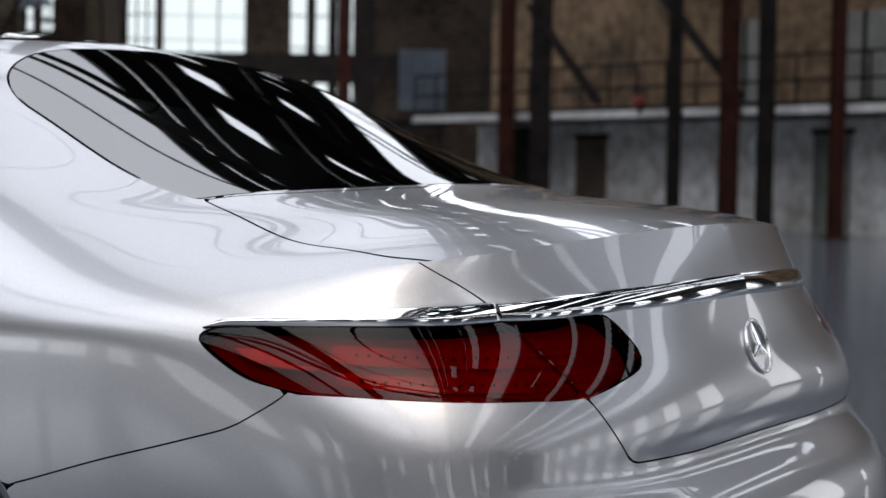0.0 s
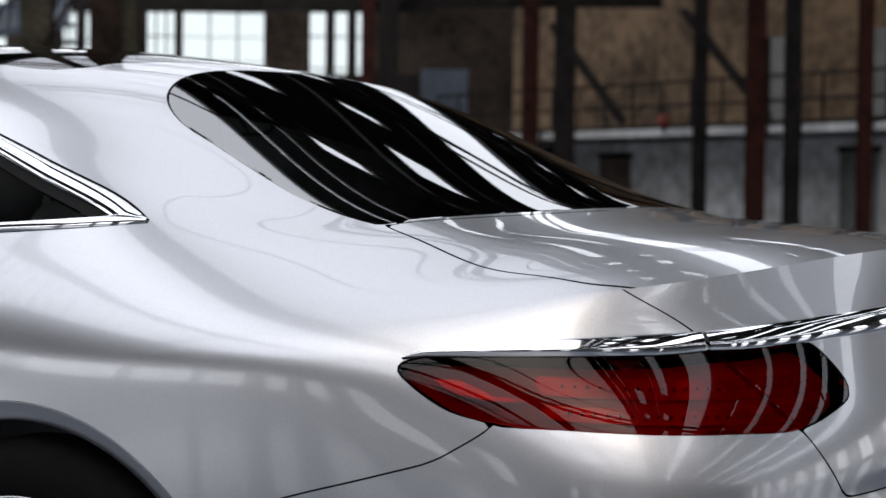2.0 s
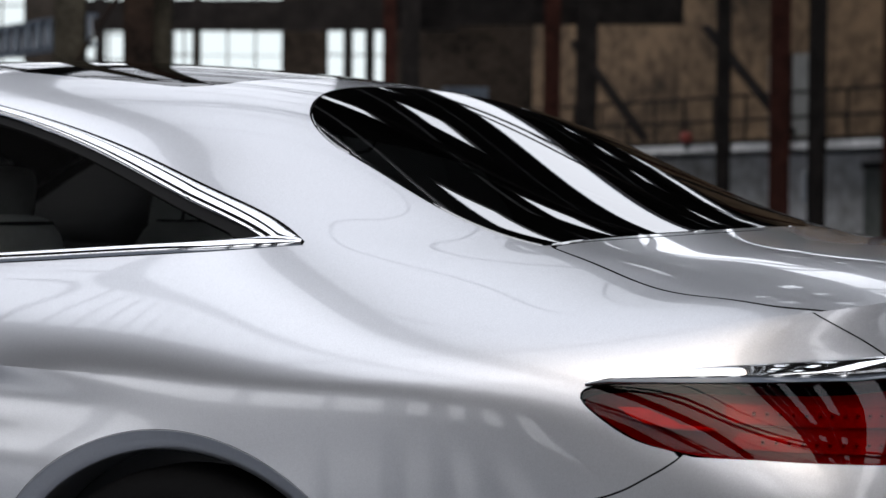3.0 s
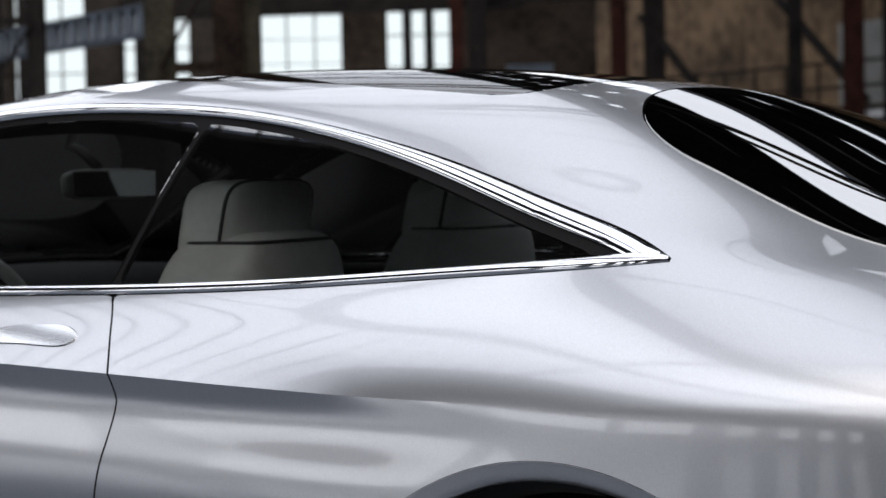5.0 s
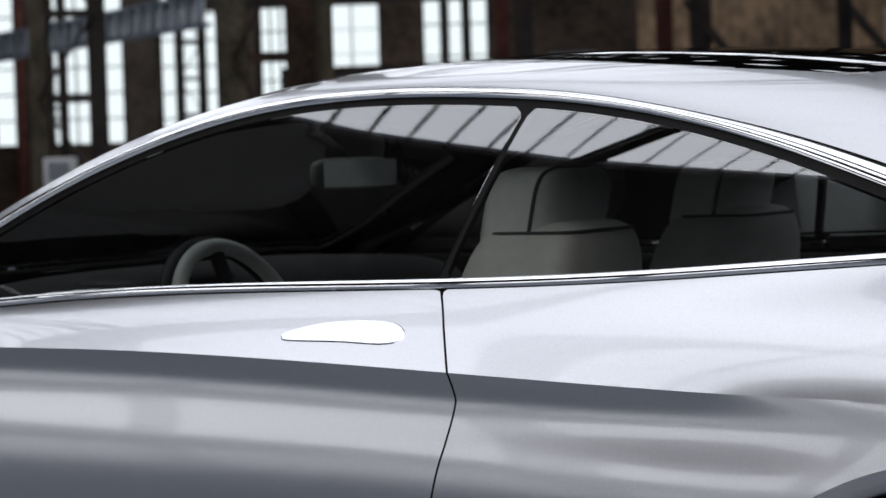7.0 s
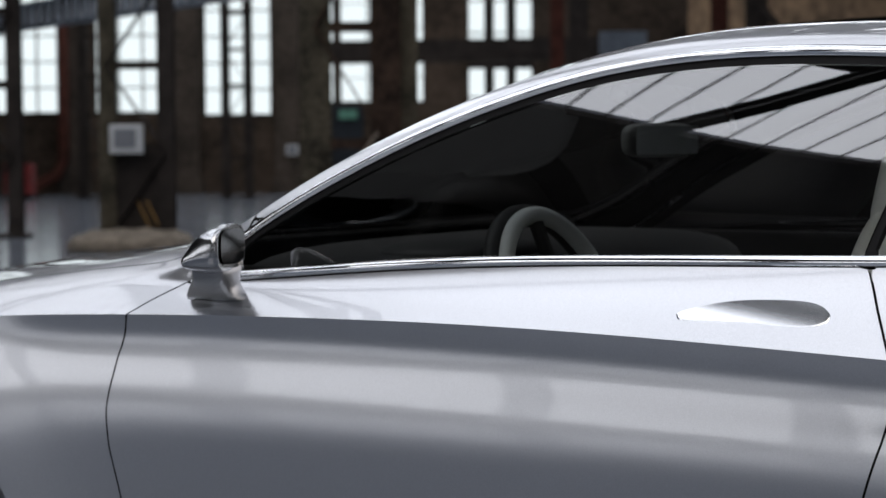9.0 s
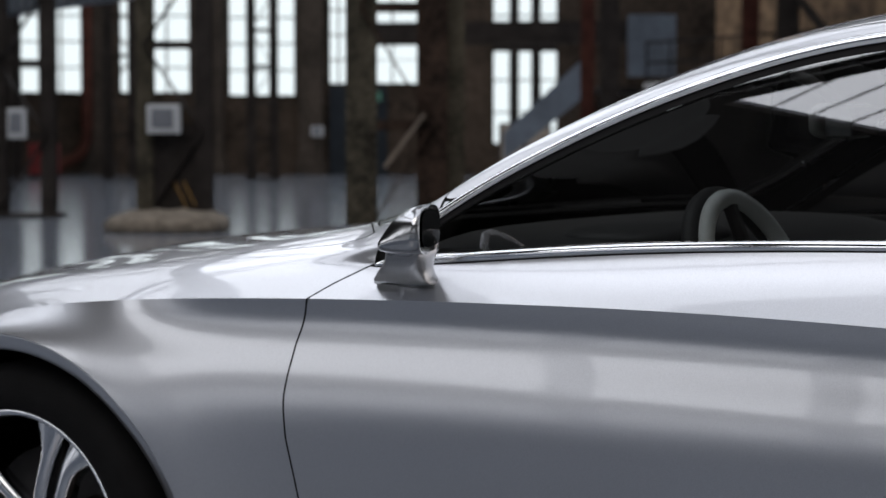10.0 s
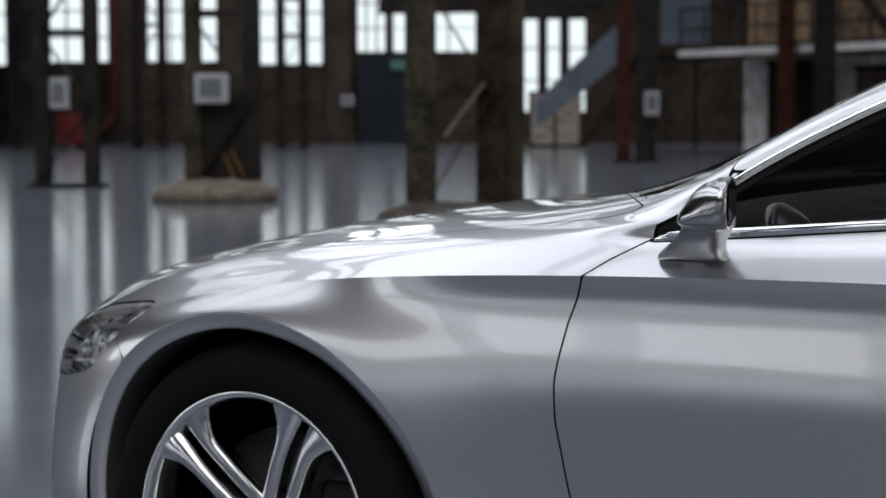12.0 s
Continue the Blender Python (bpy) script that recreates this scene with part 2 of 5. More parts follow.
CREASE = line([(-4.0, -3.87, 0, 0.60), (-3.85, -3.83, -0.35, 0.605), (-3.7, -3.725, -0.58, 0.628), (-3.45, -3.475, -0.795, 0.70), (-3.3, -0.838, 0.747), (-3.0, -0.876, 0.814), (-2.85, -0.889, 0.836), (-2.69, -0.902, 0.852), (-2.24, -0.914, 0.878),
               (-1.9, -0.917, 0.888), (-1.5, -0.919, 0.892), (-1.2, -0.920, 0.887), (-0.82, -0.921, 0.874), (-0.5, -0.922, 0.862), (-0.2, -0.924, 0.856), (0.1, -0.925, 0.862), (0.3, -0.915, 0.872), (0.5, -0.887, 0.882),
               (0.7, 0.672, -0.828, 0.890), (0.9, 0.826, -0.731, 0.903), (1.1, 0.968, -0.593, 0.914), (1.3, 1.074, -0.435, 0.923), (1.5, 1.139, -0.238, 0.929), (1.7, 1.161, 0, 0.931)])
HOLLOW = line([(-4.0, -3.88, 0, 0.55), (-3.85, -3.84, -0.355, 0.55), (-3.7, -3.735, -0.59, 0.57), (-3.45, -3.485, -0.815, 0.64), (-3.3, -0.892, 0.702), (-3.0, -0.930, 0.780), (-2.85, -0.926, 0.795), (-2.69, -0.912, 0.806), (-2.24, -0.900, 0.832),
               (-1.5, -0.902, 0.838), (-1.2, -0.903, 0.834), (-0.82, -0.906, 0.822), (-0.5, -0.911, 0.812), (-0.2, -0.924, 0.806), (0.1, -0.932, 0.810), (0.3, -0.923, 0.812), (0.5, -0.897, 0.815),
               (0.7, 0.690, -0.843, 0.818), (0.9, 0.870, -0.770, 0.82), (1.1, 1.03, -0.642, 0.82), (1.3, 1.128, -0.472, 0.82), (1.5, 1.175, -0.255, 0.822), (1.7, 1.188, 0, 0.823)])
MIDDLE = line([(-4.0, -3.89, 0, 0.48), (-3.85, -3.85, -0.36, 0.48), (-3.7, -3.745, -0.595, 0.49), (-3.45, -3.49, -0.83, 0.56), (-3.3, -0.908, 0.645), (-3.0, -0.947, 0.730), (-2.69, -0.923, 0.736), (-2.24, -0.913, 0.733),
               (-1.5, -0.917, 0.742), (-1.2, -0.918, 0.740), (-0.82, -0.921, 0.735), (-0.5, -0.930, 0.732), (-0.2, -0.940, 0.730), (0.1, -0.935, 0.730), (0.3, -0.926, 0.730), (0.5, -0.900, 0.73),
               (0.7, 0.695, -0.849, 0.728), (0.9, 0.892, -0.795, 0.725), (1.1, 1.068, -0.672, 0.72), (1.3, 1.165, -0.495, 0.715), (1.5, 1.205, -0.265, 0.715), (1.7, 1.215, 0, 0.715)])
FLANK = line([(-4.0, -3.90, 0, 0.40), (-3.85, -3.86, -0.365, 0.40), (-3.7, -3.75, -0.60, 0.40), (-3.45, -3.495, -0.84, 0.45), (-3.3, -0.914, 0.52), (-3.0, -0.942, 0.62), (-2.69, -0.918, 0.625), (-2.24, -0.899, 0.62),
              (-1.5, -0.902, 0.625), (-1.2, -0.903, 0.625), (-0.82, -0.908, 0.625), (-0.5, -0.924, 0.63), (-0.2, -0.938, 0.63), (0.1, -0.934, 0.63), (0.3, -0.924, 0.632), (0.5, -0.899, 0.636),
              (0.7, 0.696, -0.850, 0.642), (0.9, 0.897, -0.800, 0.65), (1.1, 1.073, -0.680, 0.657), (1.3, 1.165, -0.50, 0.662), (1.5, 1.192, -0.265, 0.665), (1.7, 1.198, 0, 0.666)])
LOWER = line([(-4.0, -3.89, 0, 0.28), (-3.85, -3.85, -0.365, 0.28), (-3.7, -3.745, -0.595, 0.28), (-3.45, -3.49, -0.83, 0.30), (-3.3, -0.90, 0.34), (-3.0, -0.915, 0.40), (-2.69, -0.89, 0.42), (-2.24, -0.865, 0.43),
              (-1.5, -0.866, 0.44), (-1.2, -0.867, 0.44), (-0.82, -0.878, 0.44), (-0.5, -0.91, 0.45), (-0.2, -0.93, 0.45), (0.1, -0.918, 0.46), (0.3, -0.910, 0.47), (0.5, -0.888, 0.49),
              (0.7, 0.694, -0.843, 0.52), (0.9, 0.903, -0.803, 0.56), (1.1, 1.093, -0.695, 0.59), (1.3, 1.22, -0.525, 0.60), (1.5, 1.258, -0.28, 0.603), (1.7, 1.266, 0, 0.605)])
SILL = line([(-4.0, -3.80, 0, 0.18), (-3.85, -3.76, -0.34, 0.18), (-3.7, -3.66, -0.56, 0.18), (-3.45, -3.45, -0.79, 0.18), (-3.3, -0.86, 0.18), (-2.24, -0.85, 0.18), (-0.82, -0.85, 0.18), (0.1, -0.87, 0.2), (0.5, -0.86, 0.22),
             (0.7, 0.70, -0.84, 0.24), (0.9, 0.89, -0.79, 0.24), (1.1, 1.08, -0.69, 0.24), (1.3, 1.195, -0.51, 0.24), (1.5, 1.235, -0.27, 0.24), (1.7, 1.245, 0, 0.24)])
# the tail's corners are full and its rear face rather flat
for row, share in ((BELT, 0.5), (SHOULDER, 1), (CREASE, 1), (HOLLOW, 1), (MIDDLE, 1), (FLANK, 1), (LOWER, 0.8), (SILL, 0.8)):
    fuller = np.interp(row[:, 0], [0.7, 0.9, 1.1, 1.3, 1.5, 1.7], [0, 0.5, 1, 1, 0.4, 0]) * share
    row[:, 1] += 0.021 * fuller
    row[:, 2] -= 0.037 * fuller
# share of the top's fall that is an even crown; the rest comes at its edge
CROWN = np.array([(-4.0, 0.8), (-3.3, 0.75), (-2.6, 0.7), (-2.2, 0.5), (-1.8, 0.5), (-1.1, 0.6), (-0.5, 0.45), (0.0, 0.42), (0.3, 0.8), (0.5, 0.9), (0.9, 0.95), (1.7, 1.0)])
DECK_LINE = np.array([(0.45, 1.136), (0.55, 1.099), (0.65, 1.077), (0.8, 1.064), (1.0, 1.046), (1.14, 1.028)])


def deck(x, y):
    """Height of the boot lid's top."""
    q = np.abs(y) / 0.66
    return spline(DECK_LINE[:, 0], DECK_LINE[:, 1], np.clip(x, 0.45, 1.14)) - 0.034 * q ** 2 - 0.040 * q ** 6


NU = 440
US = np.linspace(NOSE, TAIL, NU)


def read(rows):
    return spline(rows[:, 0], rows[:, 1:], US)


def skin():
    """The left half's skin as three sheets (top, shoulder, flank), each an array of u, v, (x, y, z)."""
    c, r = read(CENTRE), read(RAIL)
    k = spline(CROWN[:, 0], CROWN[:, 1], US)
    belt = read(BELT)
    tail = np.clip((US - 0.5) / 0.4, 0, 1) ** 2 * (3 - 2 * np.clip((US - 0.5) / 0.4, 0, 1))
    for q in (c, r, belt):
        q[:, 2] += tail * (deck(q[:, 0], q[:, 1]) - q[:, 2])
    top = [c]
    for t in (0.3, 0.55, 0.75, 0.89):
        p = np.stack([c[:, 0] + (r[:, 0] - c[:, 0]) * t ** 2, r[:, 1] * t, r[:, 2] + (c[:, 2] - r[:, 2]) * (1 - k * t ** 2 - (1 - k) * t ** 7)], 1)
        p[:, 2] += tail * (deck(p[:, 0], p[:, 1]) - p[:, 2])
        top.append(p)
    lines = top + [r, belt] + [read(q) for q in (SHOULDER, CREASE, HOLLOW, MIDDLE, FLANK, LOWER, SILL)]
    pts = np.stack(lines, 1)
    lip, edge = 7, 8
    flat = np.clip((US + 2.32) / 0.15, 0, 1) * np.clip((0.13 - US) / 0.25, 0, 1)
    pane = slice(sum([7, 8, 8, 8, 8]), sum([7, 8, 8, 8, 8]) + 15)
    sharp_lip = np.clip((US - 0.85) / 0.35, 0, 1)
    sharp_edge = np.clip((US + 3.25) / 0.3, 0, 1) * np.clip((-0.05 - US) / 0.35, 0, 1)
    fine = [7, 8, 8, 8, 8, 14, 10, 9, 9, 8, 8, 8, 6]
    sheets = [[], [], []]
    for i in range(NU):
        q = pts[i]
        s = np.r_[0, np.cumsum(np.maximum(np.linalg.norm(np.diff(q, axis=0), axis=1), 0.004) ** 0.75)]
        at = [np.concatenate([np.linspace(s[k], s[k + 1], fine[k], endpoint=False) for k in range(a, b)] + [[s[b]]]) for a, b in ((0, lip), (lip, edge), (edge, 13))]
        whole = [spline(s, q, w) for w in at]
        lo = s <= s[lip] + 1e-9
        hi = s >= s[lip] - 1e-9
        a0, a1 = spline(s[lo], q[lo], at[0]), spline(s[hi], q[hi], np.r_[at[1], at[2]])
        k = sharp_lip[i]
        w = [whole[0] * (1 - k) + a0 * k, whole[1] * (1 - k) + a1[:len(at[1])] * k, whole[2] * (1 - k) + a1[len(at[1]):] * k]
        k = sharp_edge[i]
        if k:
            up, dn = s <= s[edge] + 1e-9, s >= s[edge] - 1e-9
            b0, b1 = spline(s[up], q[up], np.r_[at[0], at[1]]), spline(s[dn], q[dn], at[2])
            w = [w[0] * (1 - k) + b0[:len(at[0])] * k, w[1] * (1 - k) + b0[len(at[0]):] * k, w[2] * (1 - k) + b1 * k]
        # the side glass is a plain, slightly bowed pane between rail and belt
        if flat[i]:
            t = np.linspace(0, 1, 15)[:, None]
            out = np.cross(q[6] - q[5], (1, 0, 0))
            out = out / np.linalg.norm(out) * (1 if out[1] < 0 else -1)
            plain = q[5] + (q[6] - q[5]) * t + out * (0.012 * 4 * t * (1 - t))
            w[0][pane] += flat[i] * (plain - w[0][pane])
        for sheet, ww in zip(sheets, w):
            sheet.append(ww)
    out = [np.array(s) for s in sheets]
    # the front wing swells round its wheel
    far = np.hypot(out[2][..., 0] + 2.945, out[2][..., 2] - 0.36)
    out[2][..., 1] -= 0.020 * np.clip(1 - (far - 0.418) / 0.20, 0, 1) ** 2 * (out[2][..., 1] < -0.6) * np.clip((far - 0.2) / 0.2, 0, 1)
    for s in out:
        s[..., 1] = np.minimum(s[..., 1], 0)
    return out


SHEETS = skin()


def soften(a, width, axis):
    """Averages directions along one axis with a bell of the given width in cells."""
    r = int(width * 3)
    k = np.exp(-0.5 * (np.arange(-r, r + 1) / width) ** 2)
    pad = [(0, 0)] * 3
    pad[axis] = (r, r)
    p = np.pad(a, pad, mode="edge")
    return sum(np.take(p, np.arange(i, i + a.shape[axis]), axis) * w for i, w in enumerate(k / k.sum()))


def facing(sheet):
    du, dv = np.gradient(sheet, axis=0), np.gradient(sheet, axis=1)
    n = np.cross(dv, du)
    n /= np.maximum(np.linalg.norm(n, axis=2, keepdims=True), 1e-12)
    for end, near in ((0, 3), (-1, -4)):
        n[end] = n[end - 1 if end else 1] = n[end - 2 if end else 2] = n[near]
        n[end, :, 1] = 0
    calm = np.interp(US, [-3.2, -2.9, -2.4, -0.9, -0.3, 0.1, 0.75, 1.0], [2, 5, 6, 6, 6, 10, 10, 5])[:, None, None]
    fine_, wide = soften(soften(n, 4.0, 0), 1.2, 1), soften(soften(n, 10.0, 0), 3.0, 1)
    t = np.clip((calm - 3) / 7, 0, 1)
    n = fine_ * (1 - t) + wide * t
    n /= np.maximum(np.linalg.norm(n, axis=2, keepdims=True), 1e-9)
    return n


def split_facing():
    """Directions of the three sheets, joined across their borders where these are not sharp."""
    a, b, c = SHEETS
    na, nb = a.shape[1], b.shape[1]
    own = [facing(q) for q in SHEETS]
    every = facing(np.concatenate([a, b[:, 1:], c[:, 1:]], 1))
    upper, lower = facing(np.concatenate([a, b[:, 1:]], 1)), facing(np.concatenate([b, c[:, 1:]], 1))
    lip = np.clip((US - 0.85) / 0.35, 0, 1)[:, None, None]
    edge = (np.clip((US + 3.25) / 0.3, 0, 1) * np.clip((-0.05 - US) / 0.35, 0, 1))[:, None, None]
    e = [every[:, :na], every[:, na - 1:na + nb - 1], every[:, na + nb - 2:]]
    out = [e[0] * (1 - lip - edge) + own[0] * lip + upper[:, :na] * edge,
           e[1] * (1 - lip - edge) + lower[:, :nb] * lip + upper[:, na - 1:] * edge,
           e[2] * (1 - lip - edge) + lower[:, nb - 1:] * lip + own[2] * edge]
    return [n / np.maximum(np.linalg.norm(n, axis=2, keepdims=True), 1e-9) for n in out]


NORMALS = split_facing()
NORMALS[0][:, 0, 1] = 0
for n in NORMALS:
    n /= np.maximum(np.linalg.norm(n, axis=2, keepdims=True), 1e-9)
FLIP = -1 if NORMALS[2][NU // 2, 10, 1] > 0 else 1
NORMALS = [n * FLIP for n in NORMALS]


class Spot:
    """Where the skin's points lie: arrays of x, y, z, u and the sheet's number."""
    def __init__(self, i):
        self.x, self.y, self.z = SHEETS[i][..., 0], SHEETS[i][..., 1], SHEETS[i][..., 2]
        self.u, self.sheet = np.repeat(US[:, None], SHEETS[i].shape[1], 1), i


def cut(inside, sides=("left", "right"), depth=0.0, lift=0.0, sheets=(0, 1, 2)):
    """Vertices, faces and normals of the part of the skin where inside(spot) > 0, with its rim turned in by depth."""
    verts, norms, faces = [], [], []
    for side in sides:
        flip = 1 if side == "left" else -1
        for i in sheets:
            f, P, N = inside(Spot(i)), SHEETS[i], NORMALS[i]
            ids = {}

            def put(key, p, n):
                if key not in ids:
                    ids[key] = len(verts)
                    verts.append((p[0] + n[0] * lift, (p[1] + n[1] * lift) * flip, p[2] + n[2] * lift))
                    norms.append((n[0], n[1] * flip, n[2]))
                return ids[key]

            def vertex(a):
                return put(a, P[a], N[a])

            def crossing(a, b):
                a, b = min(a, b), max(a, b)
                t = f[a] / (f[a] - f[b])
                n = N[a] + (N[b] - N[a]) * t
                return put((a, b), P[a] + (P[b] - P[a]) * t, n / max(np.linalg.norm(n), 1e-9))

            pos = f > 0
            some = pos[:-1, :-1] | pos[1:, :-1] | pos[:-1, 1:] | pos[1:, 1:]
            for a, b in np.argwhere(some):
                ring = [(a, b), (a + 1, b), (a + 1, b + 1), (a, b + 1)]
                face = []
                for k in range(4):
                    p, q = ring[k], ring[(k + 1) % 4]
                    if f[p] > 0:
                        face.append(vertex(p))
                    if (f[p] > 0) != (f[q] > 0):
                        face.append(crossing(p, q))
                if len(face) > 2:
                    faces.append(face if flip * FLIP < 0 else face[::-1])
    if not verts:
        return None
    verts, norms = np.array(verts), np.array(norms)
    # one vertex where sheets and halves meet with one normal
    key, remap, keep = {}, np.arange(len(verts)), []
    for i, (p, n) in enumerate(zip(np.round(verts, 5), np.round(norms, 1))):
        k = (*p, *n) if abs(verts[i][1]) > 1e-4 else (p[0], 0, p[2])
        if k in key:
            remap[i] = key[k]
        else:
            key[k] = remap[i] = len(keep)
            keep.append(i)
    verts, norms = verts[keep], norms[keep]
    clean = []
    for f in faces:
        g = []
        for i in f:
            j = int(remap[i])
            if j not in g:
                g.append(j)
        if len(g) > 2:
            clean.append(g)
    faces = clean
    rims = len(faces)
    if depth:
        count = {}
        for f in faces:
            for a, b in zip(f, f[1:] + f[:1]):
                count[(a, b)] = count.get((a, b), 0) + 1
        place = {tuple(np.round(p, 4)): 0 for p in verts}
        for p in verts:
            place[tuple(np.round(p, 4))] += 1
        rim = [(a, b) for a, b in count if (b, a) not in count and not (place[tuple(np.round(verts[a], 4))] > 1 and place[tuple(np.round(verts[b], 4))] > 1) and abs(verts[a][1]) + abs(verts[b][1]) > 1e-3]
        inner, extra, en = {}, [], []
        for a, b in rim:
            for v in (a, b):
                if v not in inner:
                    inner[v] = len(verts) + len(extra)
                    extra.append(verts[v] - norms[v] * depth)
                    en.append(norms[v])
        for a, b in rim:
            faces.append([b, a, inner[a], inner[b]])
        if extra:
            verts, norms = np.vstack([verts, extra]), np.vstack([norms, en])
    return verts, faces, norms, rims


def panel(name, inside, mat, parent, label="", sides=("left", "right"), depth=0.012, lift=0.0, sheets=(0, 1, 2), bow=None):
    """A piece of the skin as one mesh with the skin's own normals, or those of an evenly bowed pane."""
    made = cut(inside, sides, depth, lift, sheets)
    if made is None:
        return None
    v, f, n, rims = made
    if bow:
        n = bow(v[:, 0], -np.abs(v[:, 1]), v[:, 2])
        n[:, 1] *= np.where(v[:, 1] > 0, -1, 1)
        n /= np.linalg.norm(n, axis=1, keepdims=True)
    me = bpy.data.meshes.new(name)
    me.from_pydata(v.tolist(), [], f)
    me.validate()
    for p in me.polygons:
        p.use_smooth = True
    me.materials.append(mat)
    # rims of painted panels are coloured black: the gaps' shade as colour
    if mat is PAINT and len(me.polygons) == len(f):
        me.materials.append(LINER_AND_GAP_SHADE)
        for p in me.polygons[rims:]:
            p.material_index = 1
    if len(me.vertices) == len(n):
        me.normals_split_custom_set_from_vertices(n.tolist())
    ob = new(name, me)
    ob.parent = parent
    return tagged(ob, label)


def fall(pts):
    """A curve of y over x through pairs."""
    a = np.array(pts, float)
    return lambda x: np.interp(x, np.linspace(a[0, 0], a[-1, 0], 200), spline(a[:, 0], a[:, 1], np.linspace(a[0, 0], a[-1, 0], 200)))


def inside_polygon(px, py, pts):
    """Signed distance to a closed outline, positive within."""
    best, odd = np.full(px.shape, 1e9), np.zeros(px.shape, bool)
    for (x0, y0), (x1, y1) in zip(pts, pts[1:] + pts[:1]):
        dx, dy = x1 - x0, y1 - y0
        t = np.clip(((px - x0) * dx + (py - y0) * dy) / (dx * dx + dy * dy), 0, 1)
        best = np.minimum(best, np.hypot(px - x0 - t * dx, py - y0 - t * dy))
        with np.errstate(divide="ignore", invalid="ignore"):
            odd ^= ((y0 > py) != (y1 > py)) & (px < dx * (py - y0) / (dy if dy else 1e-9) + x0)
    return np.where(odd, best, -best)


def rounded(pts, n=6):
    """A closed outline through points, smoothed."""
    a = np.array(pts + pts[:1], float)
    p = np.vstack([a[-3:-1], a, a[1:3]])
    s = np.r_[0, np.cumsum(np.linalg.norm(np.diff(p, axis=0), axis=1) ** 0.6)]
    q = np.linspace(s[2], s[len(a) + 1], n * len(pts), endpoint=False)
    return [tuple(v) for v in spline(s, p, q)]


# ---- where the panels end ----
WHEEL_F, WHEEL_R, AXLE = -2.945, 0.0, 0.36
ARCH = 0.418
window_top = fall([(-2.20, 0.936), (-2.10, 0.980), (-2.02, 1.031), (-1.92, 1.091), (-1.82, 1.142), (-1.72, 1.188), (-1.6, 1.236), (-1.38, 1.302), (-1.14, 1.328), (-0.92, 1.323), (-0.71, 1.303), (-0.5, 1.264), (-0.28, 1.207), (-0.05, 1.131), (0.10, 1.074), (0.13, 1.058)])
window_low = fall([(-2.20, 0.93), (-2.01, 0.944), (-1.75, 0.966), (-1.38, 0.986), (-0.89, 0.998), (-0.53, 1.012), (-0.22, 1.032), (0.0, 1.047), (0.13, 1.058)])
LAMP = rounded([(0.655, 0.862), (0.673, 0.873), (0.723, 0.879), (0.88, 0.883), (1.048, 0.886), (1.14, 0.892), (1.244, 0.896), (1.312, 0.898), (1.349, 0.870), (1.373, 0.837), (1.369, 0.822), (1.336, 0.808), (1.237, 0.785), (1.15, 0.783), (1.064, 0.783), (0.947, 0.785), (0.867, 0.788), (0.792, 0.793), (0.729, 0.805), (0.695, 0.823), (0.668, 0.844)])
HEADLAMP = rounded([(-3.250, 0.765), (-3.32, 0.764), (-3.41, 0.750), (-3.50, 0.725), (-3.60, 0.690), (-3.64, 0.645), (-3.60, 0.605), (-3.50, 0.600), (-3.43, 0.615), (-3.358, 0.640), (-3.300, 0.698), (-3.272, 0.732)])
GAP_Z, GAP_X = [0.28, 0.33, 0.51, 0.63, 0.70, 0.80, 0.878, 0.905, 0.933, 0.960, 1.0], [-2.20, -2.235, -2.287, -2.299, -2.295, -2.274, -2.242, -2.207, -2.16, -2.10, -2.02]
DOOR = list(zip(GAP_X, GAP_Z))[::-1] + [(-0.97, 0.28), (-0.93, 0.40), (-0.885, 0.58), (-0.855, 0.68), (-0.83, 0.755), (-0.812, 0.83), (-0.818, 0.874), (-0.855, 0.94), (-0.885, 1.0), (-0.888, 1.05), (-2.02, 1.05)]
lid_side = fall([(0.42, 0.585), (0.475, 0.618), (0.53, 0.637), (0.64, 0.654), (0.74, 0.670), (0.80, 0.676), (0.86, 0.673), (0.903, 0.658), (0.949, 0.639), (1.055, 0.547), (1.2, 0.43)])
lid_back = fall([(0.655, 1.325), (0.70, 1.303), (0.713, 1.292), (0.785, 1.237), (0.84, 1.186), (0.896, 1.133), (0.912, 1.118), (0.94, 1.085), (0.975, 1.03), (1.1, 0.9)])
bumper_top = fall([(-3.7, 0.5), (0.0, 0.60), (0.33, 0.622), (0.413, 0.647), (0.516, 0.679), (0.597, 0.701), (0.66, 0.719), (0.709, 0.736), (0.749, 0.760), (0.787, 0.785), (0.82, 0.82), (0.9, 0.9)])


def arches(s):
    d = np.minimum(np.hypot(s.x - WHEEL_F, s.z - AXLE), np.hypot(s.x - WHEEL_R, s.z - AXLE)) - ARCH
    low = np.maximum(np.minimum(np.abs(s.x - WHEEL_F), np.abs(s.x - WHEEL_R)) - ARCH, s.z - AXLE)
    return np.where((s.z < AXLE) & (s.sheet == 2), -np.maximum(low, -0.4), np.where(s.sheet >= 0, -d, -1))


def dlo(s):
    f = np.minimum(window_top(s.x) - s.z, s.z - window_low(s.x)) * 0.85
    return np.where((s.y < -0.55) & (s.x > -2.15) & (s.x < 0.13), f, -1)


def lamp(s):
    return inside_polygon(s.u, s.z, LAMP) if s.sheet else np.full(s.x.shape, -1.0)


def headlamp(s):
    return np.where(s.u < -3.2, inside_polygon(s.u, s.z, HEADLAMP), -1)


